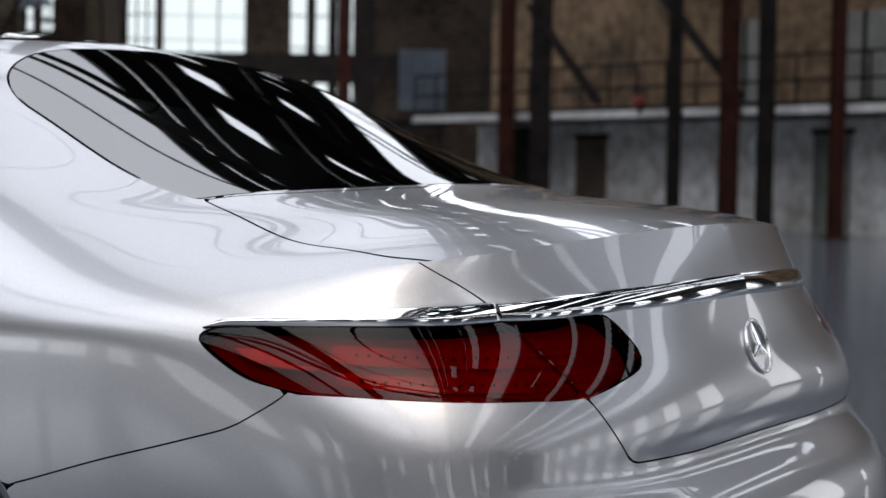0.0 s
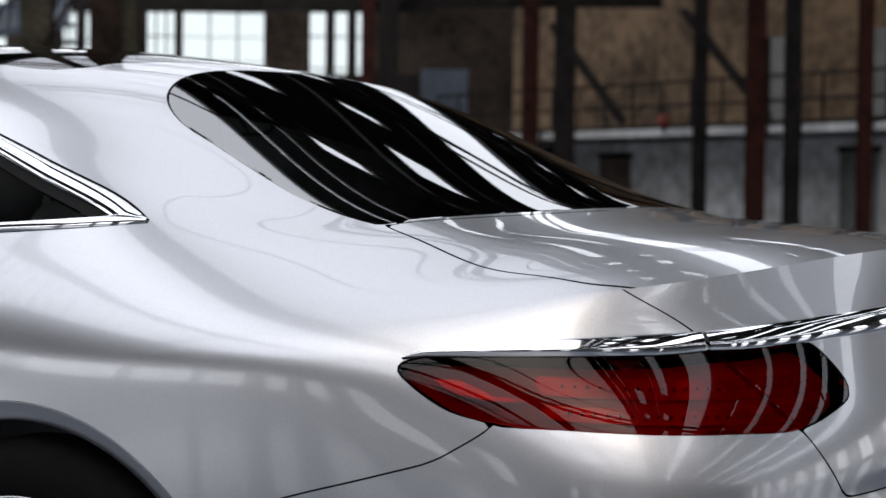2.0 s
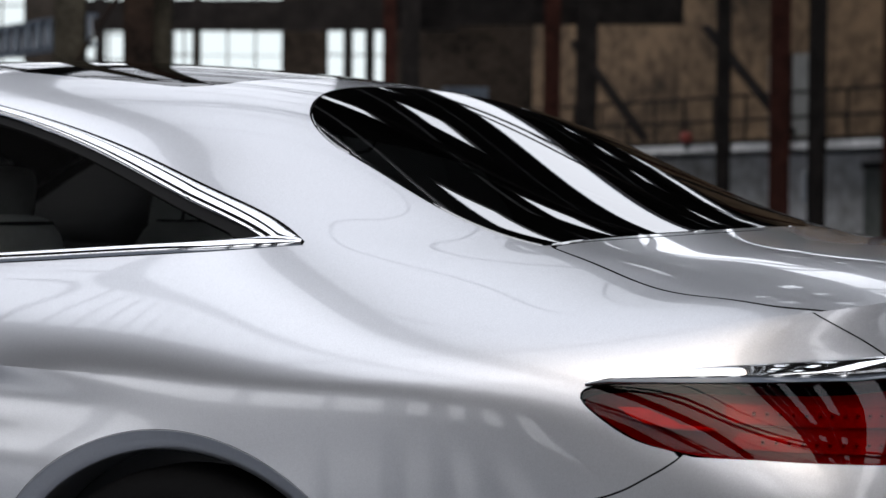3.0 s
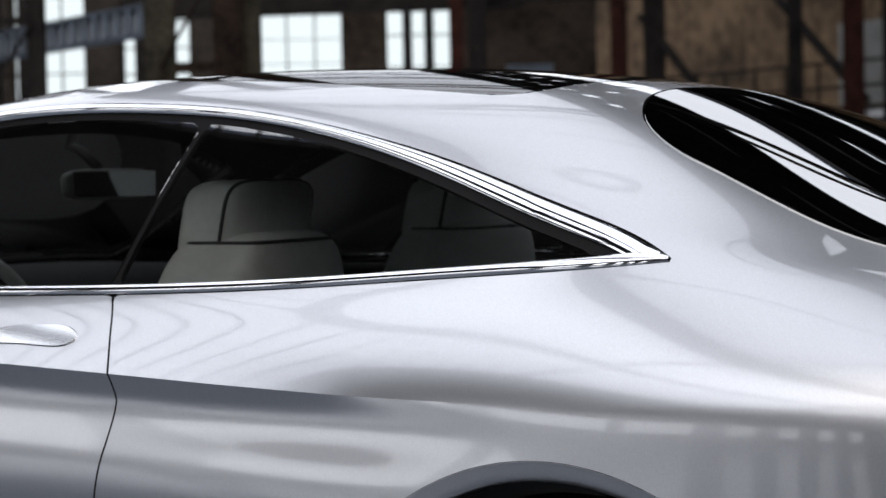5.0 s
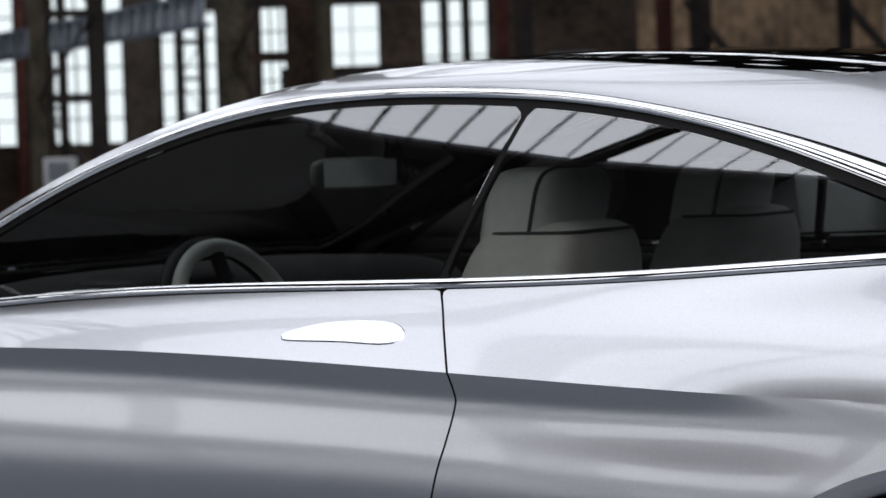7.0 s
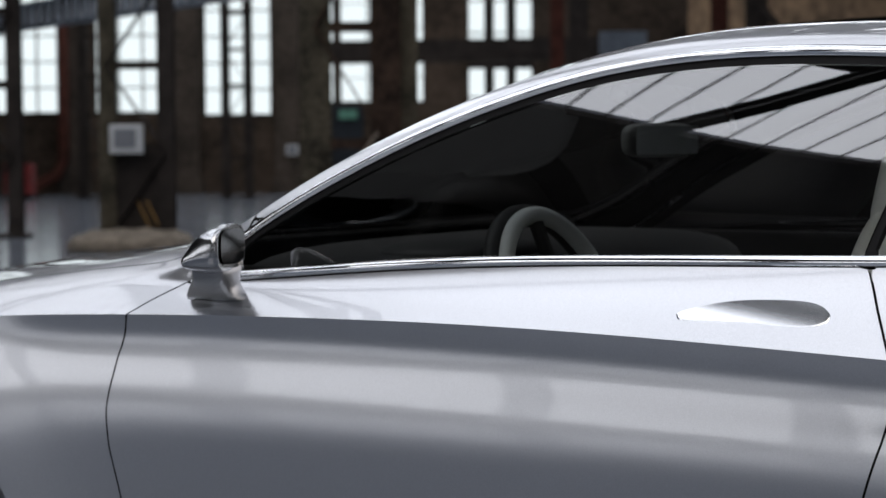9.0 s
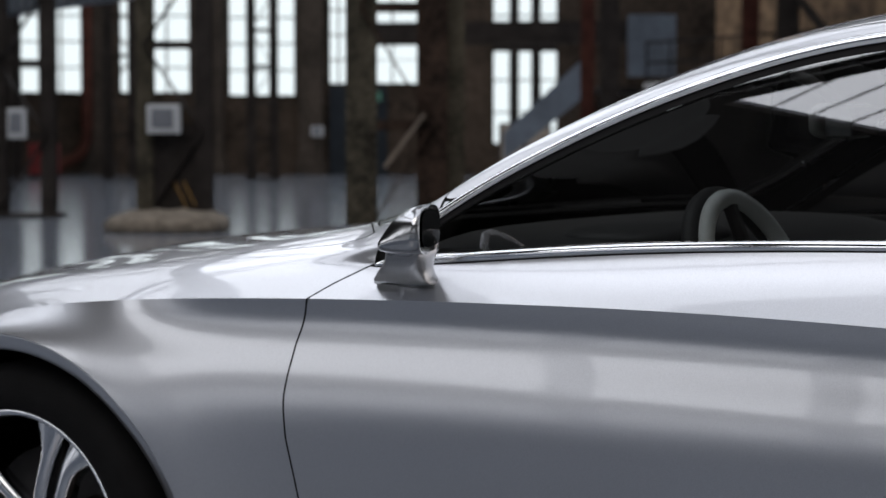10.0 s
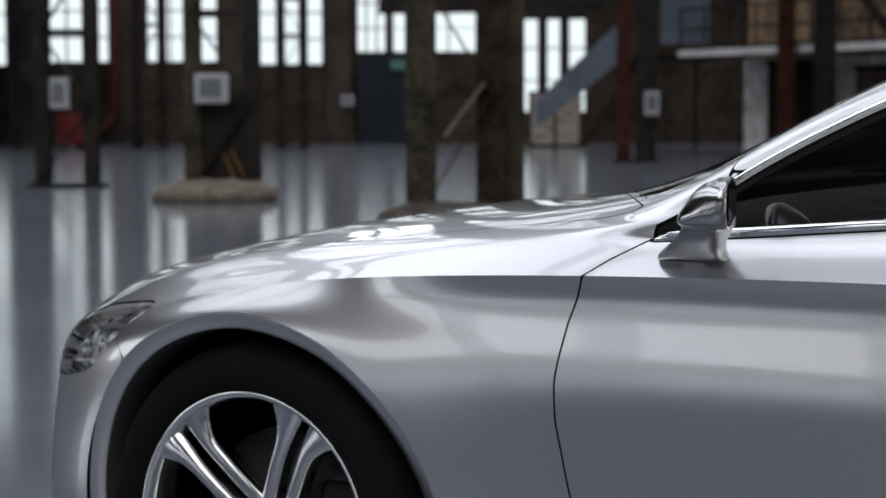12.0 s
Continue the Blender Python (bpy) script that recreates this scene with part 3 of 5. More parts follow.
def windscreen(s):
    ay = np.abs(s.y)
    f = np.minimum(np.minimum((-1.66 - 0.10 * (ay / 0.6) ** 2) - s.x, s.x - (-2.50 + 0.26 * (ay / 0.7) ** 2)), 0.585 + 0.12 * np.clip((-1.40 - s.x) / 0.7, 0, 1) - ay)
    return f if s.sheet == 0 else np.full(s.x.shape, -1.0)


def rear_window(s):
    ay = np.abs(s.y)
    a, b, c = s.x - (-0.105 + 0.115 * (ay / 0.58) ** 4), 0.583 + 0.085 * (s.x - 0.03) - ay, 0.605 - 0.14 * (ay / 0.62) ** 3 - s.x
    k = 0.07
    h = np.clip(0.5 + 0.5 * (b - a) / k, 0, 1)
    ab = b * (1 - h) + a * h - k * h * (1 - h)
    return np.minimum(ab, c) if s.sheet == 0 else np.full(s.x.shape, -1.0)


def sunroof(s):
    ay = np.abs(s.y)
    a, b = np.minimum(s.x + 1.60 + 0.12 * (ay / 0.5) ** 2, -0.185 - 0.04 * (ay / 0.45) ** 2 - s.x), 0.535 - 0.065 * np.clip((-0.5 - s.x) / 0.8, 0, 1) - ay
    k = 0.09
    h = np.clip(0.5 + 0.5 * (b - a) / k, 0, 1)
    f = b * (1 - h) + a * h - k * h * (1 - h)
    return f if s.sheet == 0 else np.full(s.x.shape, -1.0)


def smooth_min(a, b, k):
    h = np.clip(0.5 + 0.5 * (b - a) / k, 0, 1)
    return b * (1 - h) + a * h - k * h * (1 - h)


def lid(s):
    ay = np.abs(s.y)
    if s.sheet == 0:
        return np.where(s.u > 1.12, 0.05, np.minimum(lid_side(s.x) - ay, s.x - (0.625 - 0.15 * (ay / 0.62) ** 3)))
    return np.where(s.u > 0.9, smooth_min((s.u - lid_back(s.z)) * 0.8, s.z - 0.674 - 0.008 * np.clip((1.5 - s.u) / 0.2, 0, 1), 0.02), -0.05)


def rear_bumper(s):
    f = np.where(s.u > 0.80, 0.787 + 0 * s.z - s.z, bumper_top(s.u) - s.z)
    return np.where((s.u > 0.3) & (s.sheet == 2), np.minimum(f, s.u - 0.33), -0.05)


def hood(s):
    ay = np.abs(s.y)
    side = 0.70 + 0.05 * np.clip((s.x + 3.2) / 0.9, -0.6, 1)
    f = np.minimum(np.minimum(side - ay, (-2.525 + 0.27 * (ay / 0.7) ** 2) - s.x), s.u + 3.72)
    return f if s.sheet == 0 else np.full(s.x.shape, -0.05)


def front_bumper(s):
    f = np.minimum(np.interp(s.z, [0.2, 0.642, 0.657, 0.704, 0.9], [-3.16, -3.18, -3.217, -3.275, -3.5]) - s.u, 0.712 - s.z)
    return f


def door(s):
    return np.where(s.y < -0.7, inside_polygon(s.x, s.z, DOOR), -0.05)


def fender(s):
    f = np.minimum(np.interp(s.z, GAP_Z, GAP_X) - s.x, s.x + 4.2)
    return np.where(s.x < -1.9, f, -0.05)


def keep(own, *others, gap=0.0019):
    """Within own, outside the others, less half a gap all round."""
    def inside(s):
        f = own(s) - gap
        for o in others:
            f = np.minimum(f, -o(s) - gap)
        return f
    return inside


def everything(s):
    return np.full(s.x.shape, 1.0)


def skin_at(u, z, left=True):
    """The skin's place and outward direction at a station and a height."""
    k = (u - NOSE) / (TAIL - NOSE) * (NU - 1)
    i = int(np.clip(np.floor(k), 0, NU - 2))
    t, out = k - i, []
    for j in (i, i + 1):
        col = np.concatenate([s[j] for s in SHEETS])
        nor = np.concatenate([n[j] for n in NORMALS])
        order = np.argsort(col[:, 2], kind="stable")
        zz = col[order, 2]
        out.append([np.interp(z, zz, col[order, a]) for a in range(3)] + [np.interp(z, zz, nor[order, a]) for a in range(3)])
    v = np.array(out[0]) * (1 - t) + np.array(out[1]) * t
    p, n = Vector(v[:3]), Vector(v[3:]).normalized()
    if not left:
        p.y, n.y = -p.y, -n.y
    return p, n


def moulding(bm, rows, left=True, bulge=0.004, base=0.001, across=6):
    """Adds a convex strip on the skin along rows of (u, z low, z high)."""
    grid = []
    for u, z0, z1 in rows:
        ring = []
        for k in range(across + 1):
            t = k / across
            p, n = skin_at(u, z0 + (z1 - z0) * t, left)
            ring.append(bm.verts.new(p + n * (base - 0.004 * (t in (0, 1)) + bulge * math.sin(math.pi * t) ** 0.6)))
        grid.append(ring)
    for a, b in zip(grid, grid[1:]):
        for k in range(across):
            f = (a[k], b[k], b[k + 1], a[k + 1])
            bm.faces.new(f if left else f[::-1])
    return bm

# ---- the car ----
def side_bow(x, y, z):
    return np.stack([0 * x, np.full(x.shape, -1.0), np.maximum(np.interp(x, [-2.0, -1.5, -1.1, -0.7, -0.2], [0.285, 0.312, 0.339, 0.342, 0.321]) + 0.9 * (z - 1.15), 0.265)], 1)


def rear_bow(x, y, z):
    return np.stack([0.442 + -0.188 * (x - 0.2), 0.464 * y + 0.752 * y ** 3 + -0.028 * (x - 0.2) * y, np.full(x.shape, 1.0)], 1)


def handle_bow(x, y, z):
    return np.stack([np.full(x.shape, 0.08), np.full(x.shape, -1.0), 0.95 + 4.0 * (z - 0.93)], 1)


def pane(*a, **k):
    """A glass panel that lets daylight into the cabin."""
    ob = panel(*a, **k)
    ob.visible_shadow = False
    return ob


car = thing("car", "silver coupe with chrome trim parked on polished floor", "car", at=LEAN)
pane("windscreen", keep(windscreen), TINT_GLASS, car, "tinted windscreen", depth=0.004)
pane("rear_window", keep(rear_window, gap=0.003), DARK_GLASS, car, "dark tinted rear window", depth=0.004, bow=rear_bow)
pane("roof_glass", keep(sunroof, windscreen), ROOF_GLASS, car, "black panoramic roof glass", depth=0.004)
boot = panel("boot_lid", keep(lid, lamp, rear_window), PAINT, car)
panel("bonnet", keep(hood, windscreen, headlamp, gap=0.0015), PAINT, car)
panel("rear_bumper", keep(rear_bumper, lid, lamp, arches, gap=0.0011), PAINT, car)
panel("front_bumper", keep(front_bumper, hood, headlamp, arches, gap=0.0014), PAINT, car)

def openings(s):
    f = np.maximum(np.maximum(dlo(s), windscreen(s)), np.maximum(rear_window(s), np.maximum(lamp(s), headlamp(s))))
    return np.maximum(f, arches(s) + 0.01)


# no real part: an added black sheet that shuts light out of the gaps
panel("gap_shade_shell", lambda s: -openings(s) - 0.012, LINER_AND_GAP_SHADE, car, "added black shell that keeps the panel gaps dark", lift=-0.016, depth=0.0)

soft_step = lambda x, a, b: np.clip((x - a) / (b - a), 0, 1) ** 2 * (3 - 2 * np.clip((x - a) / (b - a), 0, 1))
chrome_w = lambda x: 0.0125 + 0.014 * soft_step(x, -0.6, -0.1)
seal_w = lambda x: 0.026 + 0.017 * soft_step(x, -0.6, -0.1)
pillar_x = lambda z: -0.893 + (z - 1.0) * 0.30


def glazing(s):
    f = np.minimum(window_top(s.x) - seal_w(s.x) - s.z, s.z - window_low(s.x) - 0.018) * 0.85
    return np.where((s.y < -0.55) & (s.x > -2.15) & (s.x < 0.06), f, -1)


def pillar(s):
    return np.where(glazing(s) > -0.02, 0.0085 - np.abs(s.x - pillar_x(s.z)) * 0.95, -1)


def front_of_pillar(s):
    return pillar_x(s.z) - s.x


def handle_shape(s):
    return np.where(s.y < -0.7, inside_polygon(s.x, s.z, HANDLE), -1)


HANDLE = rounded([(-1.165, 0.919), (-1.12, 0.934), (-1.06, 0.943), (-0.98, 0.945), (-0.935, 0.937), (-0.922, 0.924), (-0.94, 0.915), (-1.04, 0.915)])
for side in ("left", "right"):
    only, left = (side,), side == "left"
    m = 1 if left else -1
    panel("front_fender", keep(fender, hood, front_bumper, headlamp, arches, windscreen, dlo), PAINT, car, sides=only)
    leaf = panel("door", keep(door, dlo, fender, handle_shape), PAINT, car, sides=only)
    panel("door_handle", keep(handle_shape, gap=-0.0006), SATIN, leaf, sides=only, lift=0.002, depth=0.006, label="flush silver door handle", bow=handle_bow)
    panel("body_side", keep(everything, fender, door, dlo, hood, front_bumper, rear_bumper, lid, lamp, arches, windscreen, rear_window, sunroof, headlamp), PAINT, car, sides=only)
    panel("window_seal", lambda s: np.minimum(dlo(s), np.maximum(-glazing(s), pillar(s))), SEAL, car, sides=only, lift=-0.006, depth=0.006, label="black window seal")
    pane("door_glass", lambda s: np.minimum(np.minimum(glazing(s), front_of_pillar(s) - 0.006), 1), TINT_GLASS, car, sides=only, lift=-0.004, depth=0.003, label="tinted door glass", bow=side_bow)
    pane("quarter_glass", lambda s: np.minimum(np.minimum(glazing(s), -front_of_pillar(s) - 0.006), 1), TINT_GLASS, car, sides=only, lift=-0.004, depth=0.003, label="tinted quarter glass", bow=side_bow)
    xs = np.linspace(-2.145, 0.126, 150)
    bm = moulding(bmesh.new(), [(x, max(window_top(x) - chrome_w(x), window_low(x) + 0.003), window_top(x) + 0.001) for x in xs if x > -2.10 and window_top(x) - window_low(x) > 0.005], left)
    part("window_trim", bm, CHROME, car, "polished chrome window surround")
    bm = moulding(bmesh.new(), [(x, window_low(x) - 0.001, window_low(x) - 0.001 + min(0.0175, 0.004 + 0.75 * max(0.0, window_top(x) - window_low(x)), 0.004 + 0.5 * (x + 2.146))) for x in xs], left)
    part("waist_trim", bm, CHROME, car, "polished chrome waist strip")

    # tail lamp
    tail = panel("tail_lamp", keep(lamp, lid, gap=0.0009), RED_GLASS, car, sides=only, depth=0.01, sheets=(1, 2), label="glossy red tail lamp")
    panel("lid_lamp", lambda s: np.minimum(lamp(s), lid(s)) - 0.0009, RED_GLASS, boot, sides=only, depth=0.01, sheets=(1, 2), label="glossy red lamp on the boot lid")
    panel("lamp_housing", keep(lamp, gap=0.001), RED_DARK, tail, sides=only, depth=0.0, lift=-0.034, sheets=(1, 2))
    for za, zb, d in ((0.842, 0.868, -0.028), (0.806, 0.828, -0.028), (0.776, 0.796, -0.02)):
        panel("light_guide", lambda s: np.minimum(np.minimum(lamp(s) - 0.006, np.minimum(s.z - za, zb - s.z)), s.u - 0.86), RED_IN, tail, sides=only, depth=0.012, lift=d, sheets=(1, 2), label="red light guide bar")
    panel("reflector", lambda s: np.minimum(lamp(s) - 0.004, inside_polygon(s.u, s.z, [(0.70, 0.852), (0.745, 0.853), (0.79, 0.834), (0.86, 0.827), (0.78, 0.826), (0.735, 0.832)])), ORANGE_IN, tail, sides=only, depth=0.01, lift=-0.018, sheets=(1, 2), label="orange side reflector")
    for row, z in enumerate((0.855, 0.817)):
        bm = bmesh.new()
        for k in range(24):
            p, n = skin_at(0.90 + k * 0.018, z, left)
            bmesh.ops.create_icosphere(bm, subdivisions=1, radius=0.003, matrix=Matrix.Translation(p - n * 0.024))
        tagged(part("diodes", bm, RED_IN, tail), kind="stuff")
    rows = [(u, np.interp(u, [0.664, 0.70, 0.723, 0.88, 1.048, 1.12], [0.8735, 0.8785, 0.879, 0.883, 0.886, 0.891]), np.interp(u, [0.664, 0.70, 0.794, 0.883, 0.968, 1.054, 1.12], [0.876, 0.889, 0.898, 0.905, 0.910, 0.914, 0.918])) for u in np.linspace(0.664, 1.119, 50)]
    part("lamp_trim", moulding(bmesh.new(), rows, left, 0.0045, 0.0055), CHROME, car, "polished chrome strip above lamp")

    # wheel arch lips and liners
    for wx in (WHEEL_F, WHEEL_R):
        bm, ring = bmesh.new(), []
        for k in range(91):
            t = math.radians(-12 + k * 204 / 90)
            c, s_ = math.cos(t), math.sin(t)
            p, n = skin_at(wx + ARCH * c, max(AXLE + ARCH * s_, 0.25), left)
            row = []
            for rr, dy in ((ARCH + 0.001, -0.004), (ARCH - 0.001, 0.001), (ARCH - 0.004, 0.002), (ARCH - 0.012, 0.004), (ARCH - 0.028, 0.013), (ARCH - 0.031, 0.018), (ARCH - 0.031, 0.10)):
                row.append(bm.verts.new((wx + rr * c, p.y + m * (dy if dy > 0.0015 else -dy * 0.0), AXLE + rr * s_)))
            ring.append(row)
        for a, b in zip(ring, ring[1:]):
            for j in range(6):
                f = (a[j], b[j], b[j + 1], a[j + 1])
                bm.faces.new(f if left else f[::-1])
        part("arch_lip", bm, PAINT, car)
        bm = bmesh.new()
        rows = []
        for k in range(49):
            t = math.radians(-12 + k * 204 / 48)
            rows.append([bm.verts.new((wx + r * math.cos(t), y * m, AXLE + r * math.sin(t))) for r, y in ((0.389, -0.86), (0.41, -0.82), (0.41, -0.45), (0.05, -0.45))])
        for a, b in zip(rows, rows[1:]):
            for j in range(3):
                bm.faces.new((a[j], b[j], b[j + 1], a[j + 1]))
        part("arch_liner", bm, LINER_AND_GAP_SHADE, car, "black wheel arch liner")

# trim across the lid, with the joint at the lamp
rows = [(u, np.interp(u, [1.13, 1.175, 1.244, 1.318, 1.361, 1.495, 1.7], [0.893, 0.893, 0.896, 0.898, 0.901, 0.902, 0.906]), np.interp(u, [1.13, 1.201, 1.256, 1.373, 1.509, 1.7], [0.918, 0.923, 0.928, 0.935, 0.940, 0.944])) for u in np.linspace(1.128, 1.7, 70)]
bm = moulding(bmesh.new(), rows, True, 0.004, 0.003)
moulding(bm, rows, False, 0.004, 0.003)
part("boot_trim", bm, CHROME, boot, "polished chrome strip across boot lid")
pos, nor = skin_at(1.698, 0.820)
face = Matrix.Translation(Vector((pos.x + 0.004, 0, 0.820))) @ Vector((nor.x, 0, nor.z)).to_track_quat("Z", "Y").to_matrix().to_4x4()
bm = bmesh.new()
tube(bm, [face @ Vector((0.0455 * math.cos(t), 0.0455 * math.sin(t), 0)) for t in np.linspace(0, 2 * math.pi, 48, endpoint=False)], 0.0042, 8, True)
for k in range(3):
    t = math.pi / 2 + k * 2 * math.pi / 3
    tip, hub = face @ Vector((0.044 * math.cos(t), 0.044 * math.sin(t), 0.001)), face @ Vector((0, 0, 0.006))
    side_v = (face.to_3x3() @ Vector((-math.sin(t), math.cos(t), 0))) * 0.009
    a, b, c, d = bm.verts.new(tip), bm.verts.new(face @ Vector((0, 0, 0)) + side_v), bm.verts.new(hub), bm.verts.new(face @ Vector((0, 0, 0)) - side_v)
    bm.faces.new((a, c, b))
    bm.faces.new((a, d, c))
part("badge", bm, CHROME, boot, "round chrome badge")


def wheel(x, left):
    """A tyre on a polished five-pair-spoke rim, with its brake."""
    m = 1 if left else -1
    w = new("wheel")
    w.parent = car
    tagged(w, "polished twin-spoke alloy wheel with black tyre")
    c = (x, -0.80 * m, AXLE)
    prof = [(0.262, -0.108), (0.268, -0.116), (0.285, -0.124), (0.315, -0.126), (0.338, -0.118), (0.352, -0.102), (0.358, -0.08), (0.36, 0), (0.358, 0.08), (0.34, 0.12), (0.30, 0.125), (0.262, 0.11)]
    part("tyre", spin(bmesh.new(), [(r, o * m) for r, o in prof], c, 96), RUBBER, w, "black rubber tyre")
    prof = [(0.271, -0.108), (0.273, -0.113), (0.270, -0.117), (0.264, -0.117), (0.258, -0.112), (0.250, -0.095), (0.244, -0.05), (0.238, 0.09), (0.262, 0.11)]
    rim = part("rim", spin(bmesh.new(), [(r, o * m) for r, o in prof], c, 96), POLISHED, w)
    for k in range(5):
        for side_s in (-1, 1):
            t0 = math.radians(62 + 72 * k)
            ux, uz, tx, tz = math.cos(t0), math.sin(t0), -math.sin(t0), math.cos(t0)
            bm, rings = bmesh.new(), []
            for j in range(17):
                q = j / 16
                r = 0.03 + 0.229 * q
                near = 0.0075 + 0.004 * math.sin(math.pi * q)
                far = 0.041 + 0.006 * q + 0.058 * max(0, (q - 0.62) / 0.38) ** 2.2
                off, wd = side_s * (near + far) / 2, (far - near) / 2
                y = -0.058 - 0.050 * q ** 0.8 - 0.006 * math.sin(math.pi * q)
                sect = ((-1.0, 0.034), (-0.94, 0.006), (-0.7, -0.001), (-0.1, -0.005), (0.6, -0.001), (0.94, 0.007), (1.0, 0.034))
                if side_s > 0:
                    sect = tuple((-a, d) for a, d in sect[::-1])
                rings.append([bm.verts.new((x + ux * r + tx * (off + a * wd), c[1] + (y + d) * m, AXLE + uz * r + tz * (off + a * wd))) for a, d in sect])
            for a, b in zip(rings, rings[1:]):
                for i in range(6):
                    bm.faces.new((a[i], a[i + 1], b[i + 1], b[i]))
                bm.faces.new((a[6], a[0], b[0], b[6]))
            bmesh.ops.recalc_face_normals(bm, faces=bm.faces)
            part("spoke", bm, POLISHED, rim)
    part("hub_cap", spin(bmesh.new(), [(0.0005, -0.072 * m), (0.03, -0.071 * m), (0.052, -0.062 * m), (0.062, -0.045 * m), (0.064, 0)], c, 40), POLISHED, rim)
    part("brake_disc", spin(bmesh.new(), [(0.07, -0.01 * m), (0.185, -0.01 * m), (0.187, 0.01 * m), (0.07, 0.02 * m)], c, 64), material("brake_iron", (0.03, 0.03, 0.032), 0.5, 0.6, 0, 0.1, 30), w)
    bm = bmesh.new()
    box(bm, (x + 0.10, c[1] - 0.035, AXLE - 0.09), (x + 0.185, c[1] + 0.035, AXLE + 0.10), 0.012)
    part("brake_calliper", bm, STEEL_DARK, w)


for x in (WHEEL_F, WHEEL_R):
    for left in (True, False):
        wheel(x, left)


# ---- mirrors, lamps and cabin ----
def rounded_block(bm, centre, size, power=3.0, rows=18, cols=28, shape=None):
    """Adds a soft block: a superellipsoid, bent by shape(p) if given."""
    def sp(v):
        return math.copysign(abs(v) ** (2 / power), v)
    rings = []
    for i in range(1, rows):
        a = math.pi * (i / rows - 0.5)
        ring = []
        for j in range(cols):
            b = 2 * math.pi * j / cols
            p = Vector((sp(math.cos(a)) * sp(math.cos(b)), sp(math.cos(a)) * sp(math.sin(b)), sp(math.sin(a))))
            ring.append(p)
        rings.append(ring)
    fin = lambda p: Vector(centre) + Vector((p.x * size[0] / 2, p.y * size[1] / 2, p.z * size[2] / 2))
    post = (lambda p: shape(fin(p))) if shape else fin
    vs = [[bm.verts.new(post(p)) for p in r] for r in rings]
    lo, hi = bm.verts.new(post(Vector((0, 0, -1)))), bm.verts.new(post(Vector((0, 0, 1))))
    for a, b in zip(vs, vs[1:]):
        for j in range(cols):
            bm.faces.new((a[j], a[(j + 1) % cols], b[(j + 1) % cols], b[j]))
    for j in range(cols):
        bm.faces.new((vs[0][(j + 1) % cols], vs[0][j], lo))
        bm.faces.new((vs[-1][j], vs[-1][(j + 1) % cols], hi))
    return bm


